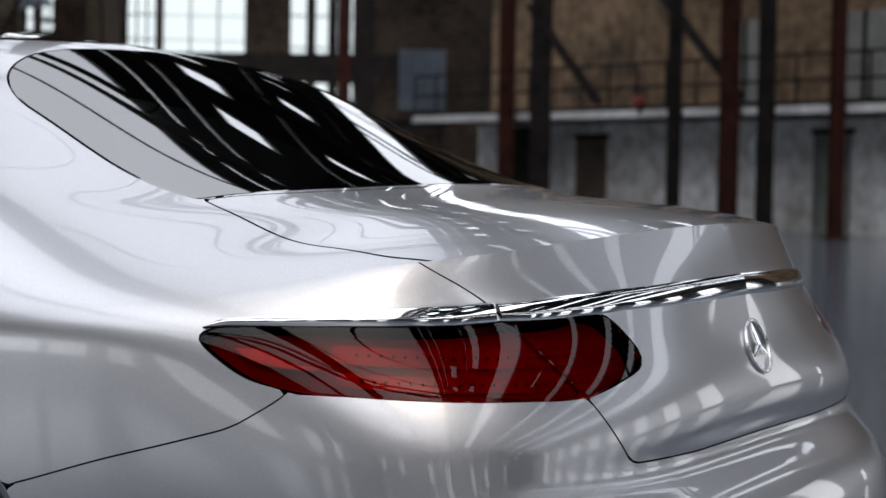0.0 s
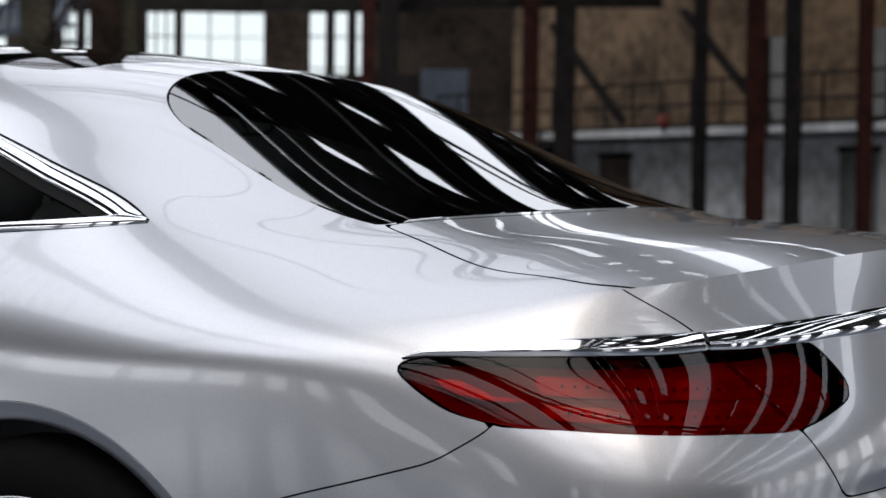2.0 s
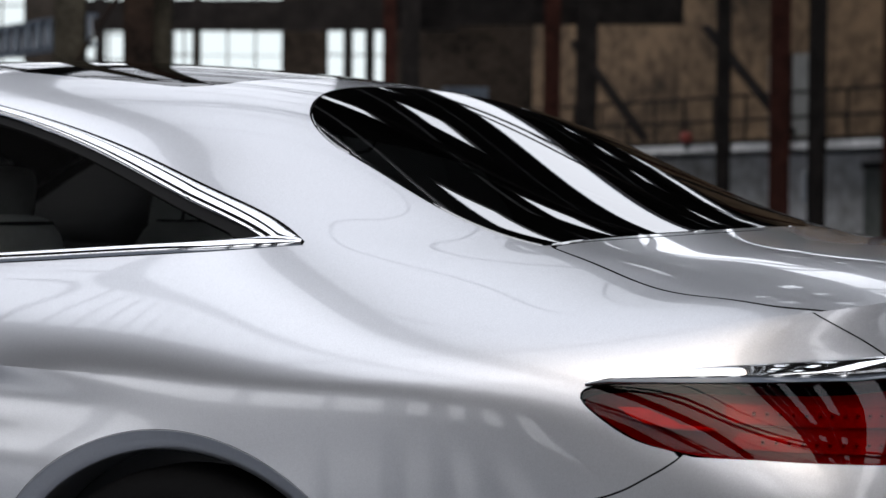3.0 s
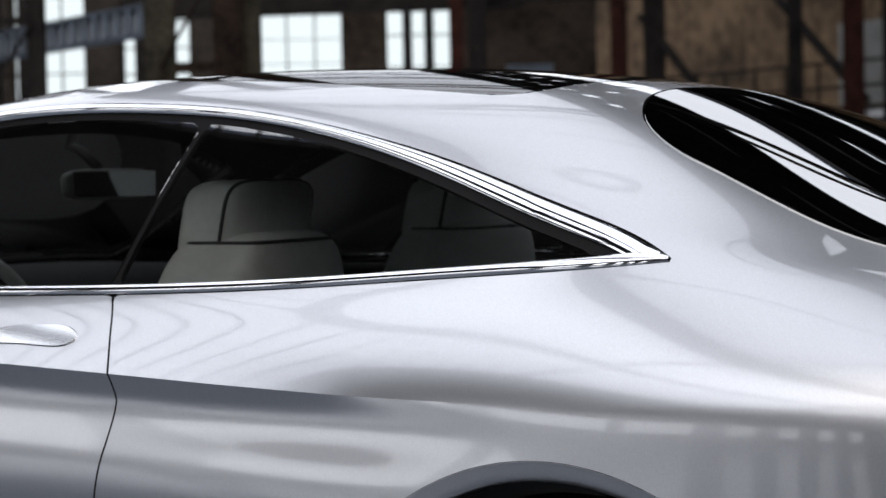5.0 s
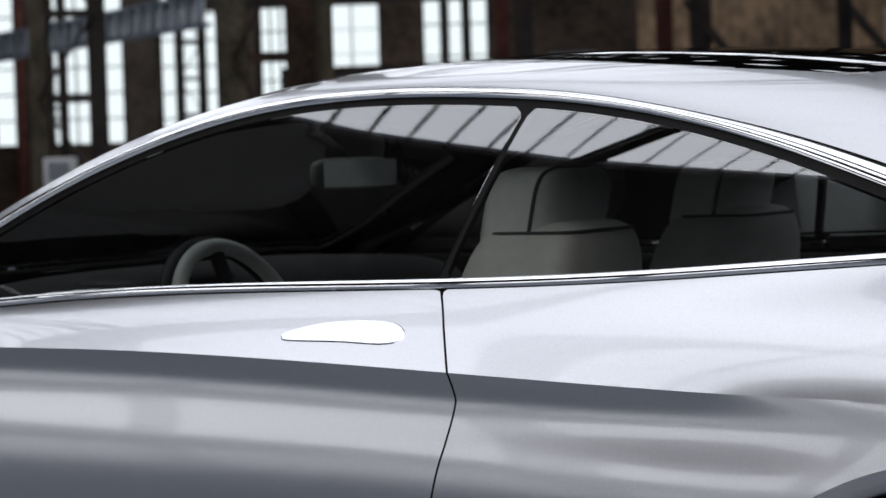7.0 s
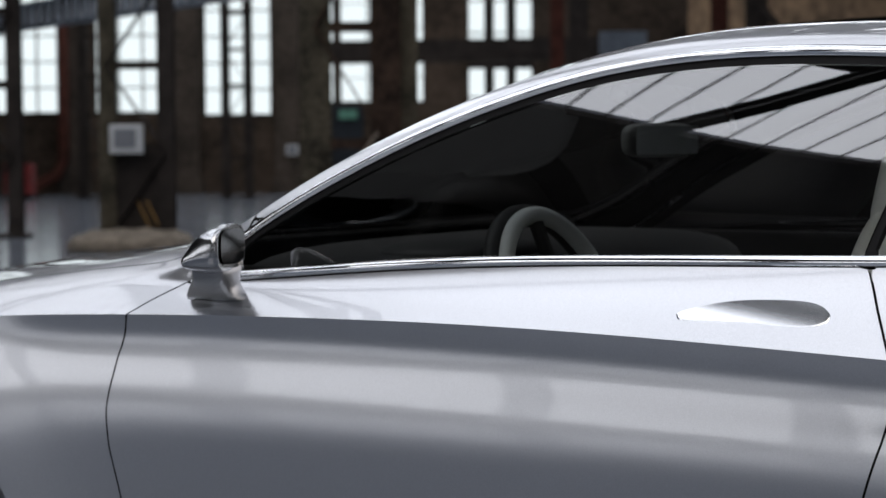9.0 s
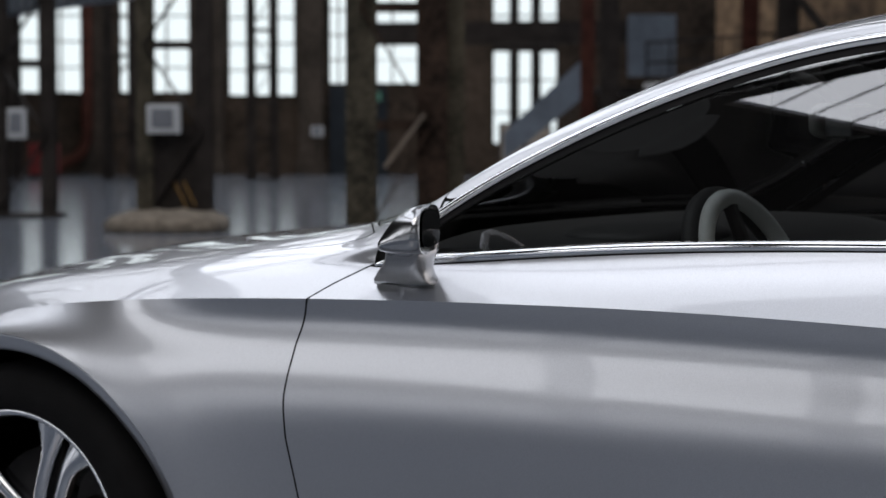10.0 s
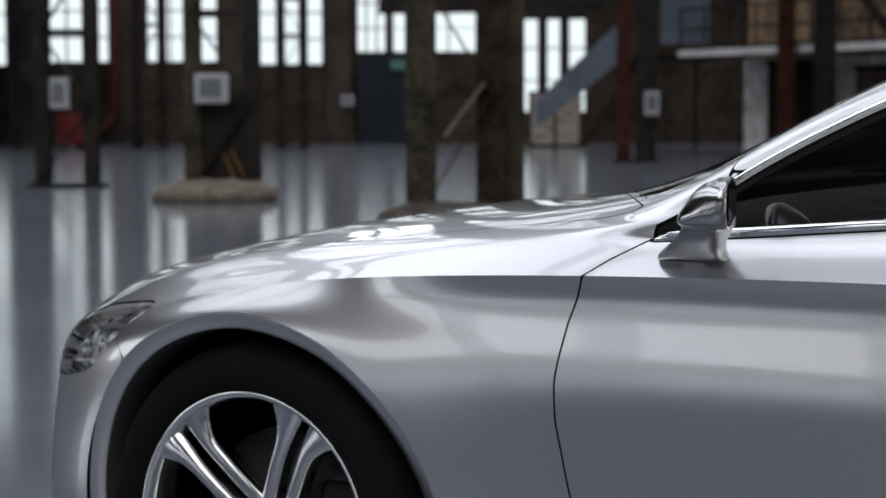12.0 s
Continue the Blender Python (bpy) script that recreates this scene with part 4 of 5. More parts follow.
for left in (True, False):
    m = 1 if left else -1
    mirror = new("wing_mirror")
    mirror.parent = car
    tagged(mirror, "slim chrome wing mirror")

    turn = Matrix.Rotation(radians(20), 3, "Z")
    seat_at = Vector((-1.952, -0.975, 1.010))

    def swept(p):
        """Local: x out of the glass, y along it inwards, z up."""
        x = min(p.x, 0.004)
        fore = max(0.0, -x) / 0.07
        q = Vector((x + (0.66 * p.z - 0.002 if x < 0 else 0) * min(1, fore * 1.6), p.y * (1 - 0.12 * fore), p.z * (1 - 0.10 * fore) - 0.004 * (p.y < 0)))
        w = seat_at + turn @ q
        return Vector((w.x, w.y * m, w.z))
    part("housing", rounded_block(bmesh.new(), (-0.012, 0, 0), (0.098, 0.142, 0.076), 3.4, 26, 36, shape=swept), DIMMED_CHROME, mirror)
    bm, rings = bmesh.new(), []
    for zz, cx, cy, wx, wy in ((0.909, -2.058, -0.876, 0.060, 0.030), (0.918, -2.054, -0.886, 0.056, 0.033), (0.930, -2.043, -0.902, 0.047, 0.034), (0.942, -2.028, -0.920, 0.040, 0.034), (0.952, -2.014, -0.936, 0.036, 0.036), (0.962, -2.003, -0.948, 0.034, 0.040), (0.972, -1.994, -0.956, 0.034, 0.044), (0.985, -1.988, -0.960, 0.030, 0.044)):
        rings.append([bm.verts.new((cx + wx * math.copysign(abs(math.cos(a)) ** 0.6, math.cos(a)), (cy + wy * math.copysign(abs(math.sin(a)) ** 0.6, math.sin(a))) * m, zz)) for a in np.linspace(0, 2 * math.pi, 32, endpoint=False)])
    for a, b in zip(rings, rings[1:]):
        for j in range(32):
            bm.faces.new((a[j], a[(j + 1) % 32], b[(j + 1) % 32], b[j]))
    bm.faces.new(rings[0])
    bm.faces.new(rings[-1])
    bmesh.ops.recalc_face_normals(bm, faces=bm.faces)
    part("foot", bm, DIMMED_CHROME, mirror)
    bm = bmesh.new()
    loop = []
    for a in np.linspace(0, 2 * math.pi, 40, endpoint=False):
        v = seat_at + turn @ Vector((0.0065, 0.060 * math.copysign(abs(math.cos(a)) ** 0.45, math.cos(a)), 0.029 * math.copysign(abs(math.sin(a)) ** 0.45, math.sin(a))))
        loop.append(bm.verts.new((v.x, v.y * m, v.z)))
    bm.faces.new(loop)
    part("mirror_glass", bm, material("mirror_glass", (0.10, 0.11, 0.12), 0.02, 1.0, 0, 0), mirror, "dark mirror glass", smooth=False)

    only = ("left",) if left else ("right",)
    head = pane("headlamp", keep(headlamp, gap=0.0015), CLEAR_GLASS, car, sides=only, depth=0.006, label="clear headlamp with chrome reflectors")
    panel("lamp_housing", keep(headlamp, gap=0.001), REFLECTOR, head, sides=only, lift=-0.032, depth=0)
    panel("lamp_wall", lambda s: np.minimum(headlamp(s), 0.005 - headlamp(s)), REFLECTOR, head, sides=only, lift=-0.004, depth=0.03, label="pale reflector surround")
    for k, (a, b) in enumerate(((0.008, 0.016), (0.024, 0.031))):
        panel("brow_light", lambda s: np.minimum(np.minimum(headlamp(s) - a, b - headlamp(s)), s.z - 0.70 + 0.25 * (s.u + 3.4)), CHROME, head, sides=only, lift=-0.016 - 0.012 * k, depth=0.02, label="chrome brow strip")
    for u, z, r in ((-3.47, 0.675, 0.030), (-3.395, 0.695, 0.022)):
        p, n = skin_at(u, z, left)
        bm = bmesh.new()
        turn_n = n.to_track_quat("Z", "Y").to_matrix().to_4x4()
        for q in (0.55, 0.8, 1.0):
            tube(bm, [p - n * (0.030 + 0.012 * (1 - q)) + turn_n.to_3x3() @ Vector((r * q * math.cos(t), r * q * math.sin(t), 0)) for t in np.linspace(0, 2 * math.pi, 28, endpoint=False)], 0.0035, 6, True)
        part("projector_ring", bm, CHROME, head)
        part("projector_lens", rounded_block(bmesh.new(), p - n * 0.045, (r, r, r), 2.0, 10, 16), BLACK_GLOSS, head)
    for k in range(7):
        p, n = skin_at(-3.40 - 0.022 * k, 0.648 - 0.004 * k, left)
        q, _ = skin_at(-3.415 - 0.022 * k, 0.622 - 0.002 * k, left)
        part("reflector_fin", bar(bmesh.new(), p - n * 0.02, q - n * 0.02, 0.009, 0.014), CHROME, head, smooth=False)

# the cabin, dark but for the seats
cabin = new("cabin")
cabin.parent = car
bm = bmesh.new()
box(bm, (-3.6, -0.74, 0.20), (0.95, 0.74, 0.34), 0.02)
box(bm, (-2.42, -0.80, 0.34), (-2.30, 0.80, 0.92), 0.02)
box(bm, (0.02, -0.74, 0.34), (0.10, 0.74, 0.98), 0.02)
box(bm, (0.05, -0.60, 0.965), (0.58, 0.60, 0.985), 0.008)
part("floor_pan", bm, CABIN, cabin)
for m in (-1, 1):
    part("door_card", box(bmesh.new(), (-2.2, m * 0.80 - 0.03, 0.34), (0.05, m * 0.80 + 0.03, 0.965), 0.015), CABIN, cabin)
bm = rounded_block(bmesh.new(), (-1.98, 0, 0.86), (0.62, 1.42, 0.26), 4.0)
part("dashboard", bm, CABIN, cabin)
bm = rounded_block(bmesh.new(), (-1.86, -0.385, 0.965), (0.26, 0.36, 0.07), 3.0)
part("instrument_hood", bm, CABIN, cabin)
bm = rounded_block(bmesh.new(), (-0.12, 0, 0.74), (0.30, 1.30, 0.52), 5.0)
part("rear_bench", bm, CABIN, cabin)

for y in (-0.385, 0.385):
    seat = new("front_seat")
    seat.parent = car
    tagged(seat, "pale grey leather front seat with dark piping")

    def lean(p):
        return Vector((p.x + 0.22 * (p.z - 0.8), p.y, p.z))
    part("backrest", rounded_block(bmesh.new(), (-0.965, y, 0.82), (0.22, 0.43, 0.54), 5.5, shape=lambda p: Vector((p.x + 0.22 * (p.z - 0.8), y + (p.y - y) * (1 - 0.22 * max(0, p.z - 0.9) / 0.19), p.z))), LEATHER, seat)
    part("headrest", rounded_block(bmesh.new(), (-1.0, y, 1.105), (0.14, 0.285, 0.165), 4.6, shape=lean), LEATHER, seat)
    part("cushion", rounded_block(bmesh.new(), (-1.26, y, 0.52), (0.56, 0.52, 0.20), 4.0), LEATHER, seat)
    bm = bmesh.new()
    pts, e = [], 2 / 4.6
    for t in np.linspace(0, 2 * math.pi, 60, endpoint=False):
        cy, cz = math.copysign(abs(math.cos(t)) ** e, math.cos(t)) * 0.1375, math.copysign(abs(math.sin(t)) ** e, math.sin(t)) * 0.0800
        pts.append(lean(Vector((-0.954, y + cy, 1.105 + cz))))
    tube(bm, pts, 0.0035, 6, True)
    part("piping", bm, PIPING, seat)
    bm = bmesh.new()
    pts = []
    for t in np.linspace(0, 2 * math.pi, 60, endpoint=False):
        cx, cy = (math.copysign(abs(q) ** (2 / 5.5), q) for q in (math.cos(t), math.sin(t)))
        pts.append(Vector((-0.905 + 0.0905 * cx, y + 0.1405 * cy, 1.072)))
    tube(bm, pts, 0.0035, 6, True)
    part("shoulder_piping", bm, PIPING, seat)

steer = new("steering_wheel")
steer.parent = car
tagged(steer, "pale leather steering wheel with dark outer rim")
tilt = pose(-1.635, -0.39, 0.880, 0, -112, 0)
ring = [tilt @ Vector((0.178 * math.cos(t), 0.178 * math.sin(t), 0)) for t in np.linspace(0, 2 * math.pi, 56, endpoint=False)]
part("rim", tube(bmesh.new(), ring, 0.0165, 10, True), LEATHER, steer)
ring = [tilt @ Vector((0.190 * math.cos(t), 0.190 * math.sin(t), 0.022)) for t in np.linspace(0, 2 * math.pi, 56, endpoint=False)]
part("rim_back", tube(bmesh.new(), ring, 0.018, 10, True), CABIN, steer)
bm = bmesh.new()
for t in (0.0, math.pi, -math.pi / 2):
    bar(bm, tilt @ Vector((0.05 * math.cos(t), 0.05 * math.sin(t), 0)), tilt @ Vector((0.17 * math.cos(t), 0.17 * math.sin(t), 0)), 0.03, 0.015)
part("spoke", bm, CABIN, steer)
inner = new("interior_mirror")
inner.parent = car
part("housing", rounded_block(bmesh.new(), (-1.665, 0.06, 1.183), (0.035, 0.31, 0.070), 4.0), GREY_TRIM, inner)
bm = bmesh.new()
bm.faces.new([bm.verts.new((-1.6462, y, z)) for y, z in ((-0.080, 1.154), (0.200, 1.154), (0.200, 1.212), (-0.080, 1.212))])
part("mirror_glass", bm, material("inner_mirror_glass", (0.75, 0.76, 0.78), 0.03, 1.0, 0, 0), inner, smooth=False)
part("stalk", tube(bmesh.new(), [(-1.67, 0.03, 1.22), (-1.72, 0.03, 1.26), (-1.76, 0.03, 1.275)], 0.012), CABIN, inner)

# ---- the hall, in its own axes: s to the right, d ahead, z up ----
def placed(ob):
    ob.matrix_world = HALL
    return ob


def structure(name, bm, mat, label, smooth=False):
    return tagged(placed(part(name, bm, mat, None, label, smooth)), kind="structure")


def hall_thing(name, label, category, group=""):
    return thing(name, label, category, group, HALL)


structure("floor", box(bmesh.new(), (-24.5, -42, -0.3), (46, 70, 0)), CONCRETE, "polished grey concrete floor with soft reflections")

# back wall with tall windows; the piers between are left standing
WALL_D, HALL_H = 65.0, 11.0
OPENINGS = [(-19.9, -17.7, 2.6, 9.6), (-16.5, -14.3, 2.6, 9.6), (-13.05, -10.9, 2.7, 9.6), (-9.7, -7.3, 2.7, 9.6), (-6.06, -3.8, 2.6, 9.6), (-2.71, -1.70, 3.0, 9.6), (-1.52, 1.3, 3.0, 9.6), (2.75, 4.95, 1.0, 9.6)]


def wall_with_holes(bm, lo, hi, d0, d1, holes, top, axis="d"):
    """Adds a wall between lo and hi with rectangular holes, as the pieces that stand round them."""
    def blk(a, b, z0, z1):
        if b - a > 0.01 and z1 - z0 > 0.01:
            box(bm, *(((a, d0, z0), (b, d1, z1)) if axis == "d" else ((d0, a, z0), (d1, b, z1))))
    edge = lo
    for a, b, z0, z1 in sorted(holes):
        blk(edge, a, 0, top)
        blk(a, b, 0, z0)
        blk(a, b, z1, top)
        edge = b
    blk(edge, hi, 0, top)
    return bm


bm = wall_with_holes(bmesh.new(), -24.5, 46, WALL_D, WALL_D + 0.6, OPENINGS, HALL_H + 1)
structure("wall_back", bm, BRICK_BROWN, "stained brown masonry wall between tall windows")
for k, (a, b, z0, z1) in enumerate(OPENINGS):
    bm = bmesh.new()
    for x in (a, b):
        box(bm, (x - 0.05, WALL_D + 0.1, z0), (x + 0.05, WALL_D + 0.2, z1))
    for z in (z0, z1):
        box(bm, (a, WALL_D + 0.1, z - 0.05), (b, WALL_D + 0.2, z + 0.05))
    w = tagged(placed(part("window_%d" % (k + 1), bm, STEEL_DARK, None, "tall steel-framed factory window full of daylight", False)), kind="structure")
    wide = 0.16 if k == 7 else 0.03
    for j in (1, 2):
        x = a + (b - a) * j / 3
        part("mullion", box(bmesh.new(), (x - wide, WALL_D + 0.12, z0), (x + wide, WALL_D + 0.19, z1)), STEEL_DARK, w, smooth=False)
    for j in range(1, 8):
        z = z0 + (z1 - z0) * j / 8
        thick = 0.12 if k == 7 and j == 3 else 0.012 if k == 6 else 0.025
        part("glazing_bar", box(bmesh.new(), (a, WALL_D + 0.13, z - thick), (b, WALL_D + 0.18, z + thick)), STEEL_DARK, w, smooth=False)

# piers in front of the back wall, and the dark door below one window
PIER = material("dark_pier_masonry", (0.036, 0.030, 0.025), 0.9, 0, 0, 0.3, 0.9, 0.4, 8)
for a, b in ((-10.9, -9.75), (-7.3, -6.06), (-3.8, -2.75), (-14.3, -13.1), (-17.7, -16.5)):
    bm = box(bmesh.new(), (a + 0.12, WALL_D - 0.45, 0), (b - 0.12, WALL_D, 9.0), 0.03)
    box(bm, (a + 0.02, WALL_D - 0.55, 0), (b - 0.02, WALL_D, 0.5), 0.03)
    structure("pier", bm, PIER, "sooty masonry pier between windows")
bm = box(bmesh.new(), (-2.68, WALL_D - 0.12, 0.01), (-0.75, WALL_D - 0.02, 2.95), 0.02)
d_ = tagged(placed(part("door_1", bm, material("dark_blue_grey_door", (0.013, 0.017, 0.022), 0.85, 0, 0, 0.1, 2), None, "dark blue-grey steel double door", False)), kind="structure")
part("door_frame", box(bmesh.new(), (-1.74, WALL_D - 0.14, 0.02), (-1.70, WALL_D - 0.121, 2.93)), STEEL_DARK, d_, smooth=False)
part("exit_sign", box(bmesh.new(), (-1.55, WALL_D - 0.20, 2.45), (-0.95, WALL_D - 0.125, 2.75), 0.01), material("green_sign", (0.05, 0.16, 0.12), 0.5, 0, 0, 0.1, 5), d_, "pale green sign plate", smooth=False)

# daylight outside
def daylight(name, colour, strength):
    m = bpy.data.materials.new(name)
    m.use_nodes = True
    nt = m.node_tree
    nt.nodes.remove(nt.nodes["Principled BSDF"])
    em = nt.nodes.new("ShaderNodeEmission")
    em.inputs[0].default_value, em.inputs[1].default_value = (*colour, 1), strength
    nt.links.new(em.outputs[0], nt.nodes["Material Output"].inputs[0])
    return m


GLOW = daylight("overcast_daylight", (0.86, 0.95, 0.98), 1.02)
OPEN_SKY = daylight("bright_overcast_daylight", (0.90, 0.935, 1.02), 2.5)
SIDE_SKY = daylight("side_daylight", (0.93, 0.94, 0.99), 2.05)
bm = bmesh.new()
bm.faces.new([bm.verts.new(v) for v in ((-52, WALL_D + 4, -1), (50, WALL_D + 4, -1), (50, WALL_D + 4, 14), (-52, WALL_D + 4, 14))])
tagged(structure("backdrop", bm, GLOW, "pale overcast daylight outside the windows"))

# side and rear walls, with window bands towards the camera's side
bm = wall_with_holes(bmesh.new(), -42, 70, -24.5, -24, [(a, a + (4.5 if a > -20 else 3.0), 1.9, 6.8) for a in np.arange(-40, 22, 5.2)], HALL_H + 1, "s")
structure("wall_left", bm, GREY_WALL, "unseen stained masonry side wall, its windows lighting the car")
# right wall lies out of view; its windows are invented to brighten the boot
bm = wall_with_holes(bmesh.new(), -42, 70, 46, 46.5, [(a, a + 4.0, 1.2, 9.2) for a in np.arange(-40, 62, 9.0)], HALL_H + 1, "s")
structure("unseen_wall_right", bm, GREY_WALL, "unseen stained masonry side wall, its windows lighting the car")
bm = wall_with_holes(bmesh.new(), -24.5, 46, -42.5, -42, [(a, a + 1.5, 1.6, 5.5) for a in (-16.0, -11.0, -3.0, 2.0, 10.0, 15.0, 23.0)], HALL_H + 1)
structure("wall_front", bm, GREY_WALL, "stained masonry wall with tall windows")
bm = bmesh.new()
bm.faces.new([bm.verts.new(v) for v in ((-26, -45, -1), (-26, -45, 14), (50, -45, 14), (50, -45, -1))])
bm.faces.new([bm.verts.new(v) for v in ((-27, -46, -1), (-27, 72, -1), (-27, 72, 14), (-27, -46, 14))])
bm.faces.new([bm.verts.new(v) for v in ((49, -46, -1), (49, -46, 14), (49, 72, 14), (49, 72, -1))])
structure("backdrop", bm, SIDE_SKY, "pale overcast daylight outside the windows")

# roof: dark boarding with long rooflights, glazing bars across them, rows of small vents, and trusses below
STRIPS = [(-11.5, -6.9), (-6.5, -2.8), (-1.75, 3.7), (7.3, 8.7), (13.0, 14.0), (17.6, 19.2), (22.0, 24.0), (28.0, 33.0)]
NEAR_END = -34.0
VENTS = [(4.0, 4.05, 60.0, 0.3), (4.35, 4.40, 9.0, 0.6), (4.7, 5.05, 1.5, 2.2), (5.55, 5.62, 14.0, 0.8), (5.85, 6.25, 1.3, 3.1), (6.6, 6.66, 20.0, 0.5), (9.6, 9.75, 3.0, 1.5), (10.6, 10.95, 1.6, 2.0)]
rng = random.Random(4)
bm, edge = bmesh.new(), -24.5
for a, b, run, gap in sorted([(a, b, 0, 0) for a, b in STRIPS] + VENTS):
    box(bm, (edge, -42, HALL_H), (a, 66, HALL_H + 0.25))
    d = -42.0
    if not run:
        box(bm, (a, -42, HALL_H), (b, NEAR_END, HALL_H + 0.25))
    while run and d < 66:
        e = min(66, d + gap * rng.uniform(0.6, 1.5))
        box(bm, (a, d, HALL_H), (b, e, HALL_H + 0.25))
        d = e + run * rng.uniform(0.6, 1.4)
    edge = b
box(bm, (edge, -42, HALL_H), (46, 66, HALL_H + 0.25))
structure("ceiling", bm, STEEL_DARK, "dark sooty roof boarding between rooflights")
bm = bmesh.new()
for a, b in ((3.9, 6.8), (9.5, 11.1)):
    bm.faces.new([bm.verts.new(v) for v in ((a, -42, HALL_H + 0.5), (a, 66, HALL_H + 0.5), (b, 66, HALL_H + 0.5), (b, -42, HALL_H + 0.5))])
structure("backdrop", bm, OPEN_SKY, "bright overcast sky above the roof vents")
bm = bmesh.new()
for a, b, gap, slant in ((-11.5, -6.9, 0.5, 0.46), (-1.75, 3.7, 2.6, 0.1)):
    for d in np.arange(-46, 66, gap):
        bar(bm, (a, d + slant * a, HALL_H + 0.1), (b, d + slant * b, HALL_H + 0.1), 0.032 if gap < 1 else 0.07, 0.08)
tagged(structure("glazing_bars", bm, STEEL_DARK, "steel glazing bars of the rooflights"), kind="stuff")
for a, b in STRIPS:
    l = new("rooflight", bpy.data.lights.new("rooflight", "AREA"))
    l.data.shape, l.data.size, l.data.size_y, l.data.color = "RECTANGLE", b - a, 65 - NEAR_END, (0.905, 0.93, 1.0)
    l.data.energy = (2.1 if b < -5 else 2.0 if b < 0 else 1.45 if b < 5 else 2.6 if b < 10 else 2.0) * math.pi * (b - a) * (65 - NEAR_END)
    l.matrix_world = HALL @ pose((a + b) / 2, (65 + NEAR_END) / 2, HALL_H + 0.4)


def truss():
    """A lattice roof truss across the hall."""
    bm = bmesh.new()
    s0, s1, z0, z1 = -24.0, 45.0, HALL_H - 1.0, HALL_H - 0.15
    bar(bm, (s0, 0, z0), (s1, 0, z0), 0.20, 0.24)
    bar(bm, (s0, 0, z1), (s1, 0, z1), 0.16, 0.2)
    n = 48
    for k in range(n):
        a, b = s0 + (s1 - s0) * k / n, s0 + (s1 - s0) * (k + 1) / n
        bar(bm, (a, 0, z0 if k % 2 == 0 else z1), (b, 0, z1 if k % 2 == 0 else z0), 0.07)
    return bm


first = tagged(placed(part("roof_truss", truss(), STEEL_DARK, None, "dark lattice steel roof truss under the rooflights", False)), category="roof truss", group="roof trusses")
first.matrix_world = HALL @ pose(0, -26.5, 0, 0, 0, 14)
for k in range(1, 9):
    copy_thing(first, HALL @ pose(0, -26.5 + 9 * k, 0, 0, 0, 14))


# ---- columns ----
def i_section(s, d, wide, deep, top, f=0.025, web=0.04):
    """A rolled steel post, its flanges across s."""
    a, b, c = wide / 2, deep / 2, web / 2
    q = [(-a, -b), (a, -b), (a, -b + f), (c, -b + f), (c, b - f), (a, b - f), (a, b), (-a, b), (-a, b - f), (-c, b - f), (-c, -b + f), (-a, -b + f)]
    bm = bmesh.new()
    lo = [bm.verts.new((s + x, d + y, 0)) for x, y in q]
    hi = [bm.verts.new((s + x, d + y, top)) for x, y in q]
    for k in range(12):
        bm.faces.new((lo[k], lo[(k + 1) % 12], hi[(k + 1) % 12], hi[k]))
    bm.faces.new(hi)
    bm.faces.new(lo[::-1])
    return bm


def lattice_column(name, label, s0, s1, d, mats, post=0.2, top=HALL_H, panel_to=0.0, panels=True):
    """Two posts joined by crossed braces, on a foot plate."""
    c = hall_thing(name, label, "column", "steel columns of the hall")
    for k, s in enumerate((s0 + post / 2, s1 - post / 2)):
        part("post", i_section(s, d, post, 0.25, top), mats[k % len(mats)], c, smooth=False)
    step = (s1 - s0) * 1.15
    z, flip = 0.15, False
    while z < top - step:
        bm = bar(bmesh.new(), ((s1 if flip else s0) + (-post if flip else post) / 2, d - 0.13, z), ((s0 if flip else s1) + (post if flip else -post) / 2, d - 0.13, z + step), 0.15, 0.02)
        part("brace", bm, mats[-1], c, smooth=False)
        if z > 0.2:
            part("batten", box(bmesh.new(), (s0 + post, d - 0.13, z - 0.05), (s1 - post, d - 0.11, z + 0.05)), mats[-1], c, smooth=False)
        z, flip = z + step, not flip
    part("foot_plate", box(bmesh.new(), (s0 - 0.1, d - 0.25, 0), (s1 + 0.1, d + 0.25, 0.06), 0.01), mats[-1], c, smooth=False)
    if panel_to:
        part("lower_panel", box(bmesh.new(), (s0 + post, d - 0.09, 0.06), (s1 - post * 0.4, d + 0.02, panel_to)), STEEL_DARK, c, smooth=False)
    return c


lattice_column("lattice_column", "dark lattice steel column with crossed braces", -5.96, -5.03, 29.0, [STEEL_DARK], 0.21)
foot = lattice_column("lattice_column", "lattice steel column, olive and dark, with panelled foot", -3.22, -2.26, 24.9, [STEEL_OLIVE, STEEL_DARK], 0.21, panel_to=1.35)
OCHRE_PAINT = material("faded_ochre_paint", (0.20, 0.11, 0.02), 0.7, 0, 0, 0.2, 6)
for a, b in ((-2.74, -2.58), (-2.62, -2.46)):
    part("stripe", bar(bmesh.new(), (a, 24.79, 0.62), (b, 24.79, 0.28), 0.03, 0.015), OCHRE_PAINT, foot, "faded ochre warning stripe", smooth=False)
lattice_column("lattice_column", "slender dark lattice column near the windows", -4.62, -3.72, 56.0, [STEEL_DARK], 0.25)
heavy = lattice_column("lattice_column", "heavy weathered olive lattice column with rust", -0.314, 0.68, 19.0, [STEEL_OLIVE, STEEL_BROWN], 0.30)
part("post", i_section(0.76, 19.15, 0.17, 0.3, HALL_H), STEEL_OLIVE, heavy, smooth=False)
part("loose_board", bar(bmesh.new(), (0.06, 18.8, 0.88), (0.45, 18.8, 1.40), 0.07, 0.04), material("weathered_board", (0.10, 0.082, 0.065), 0.85, 0, 0, 0.2, 5), heavy, "pale weathered board leaning on the column", smooth=False)
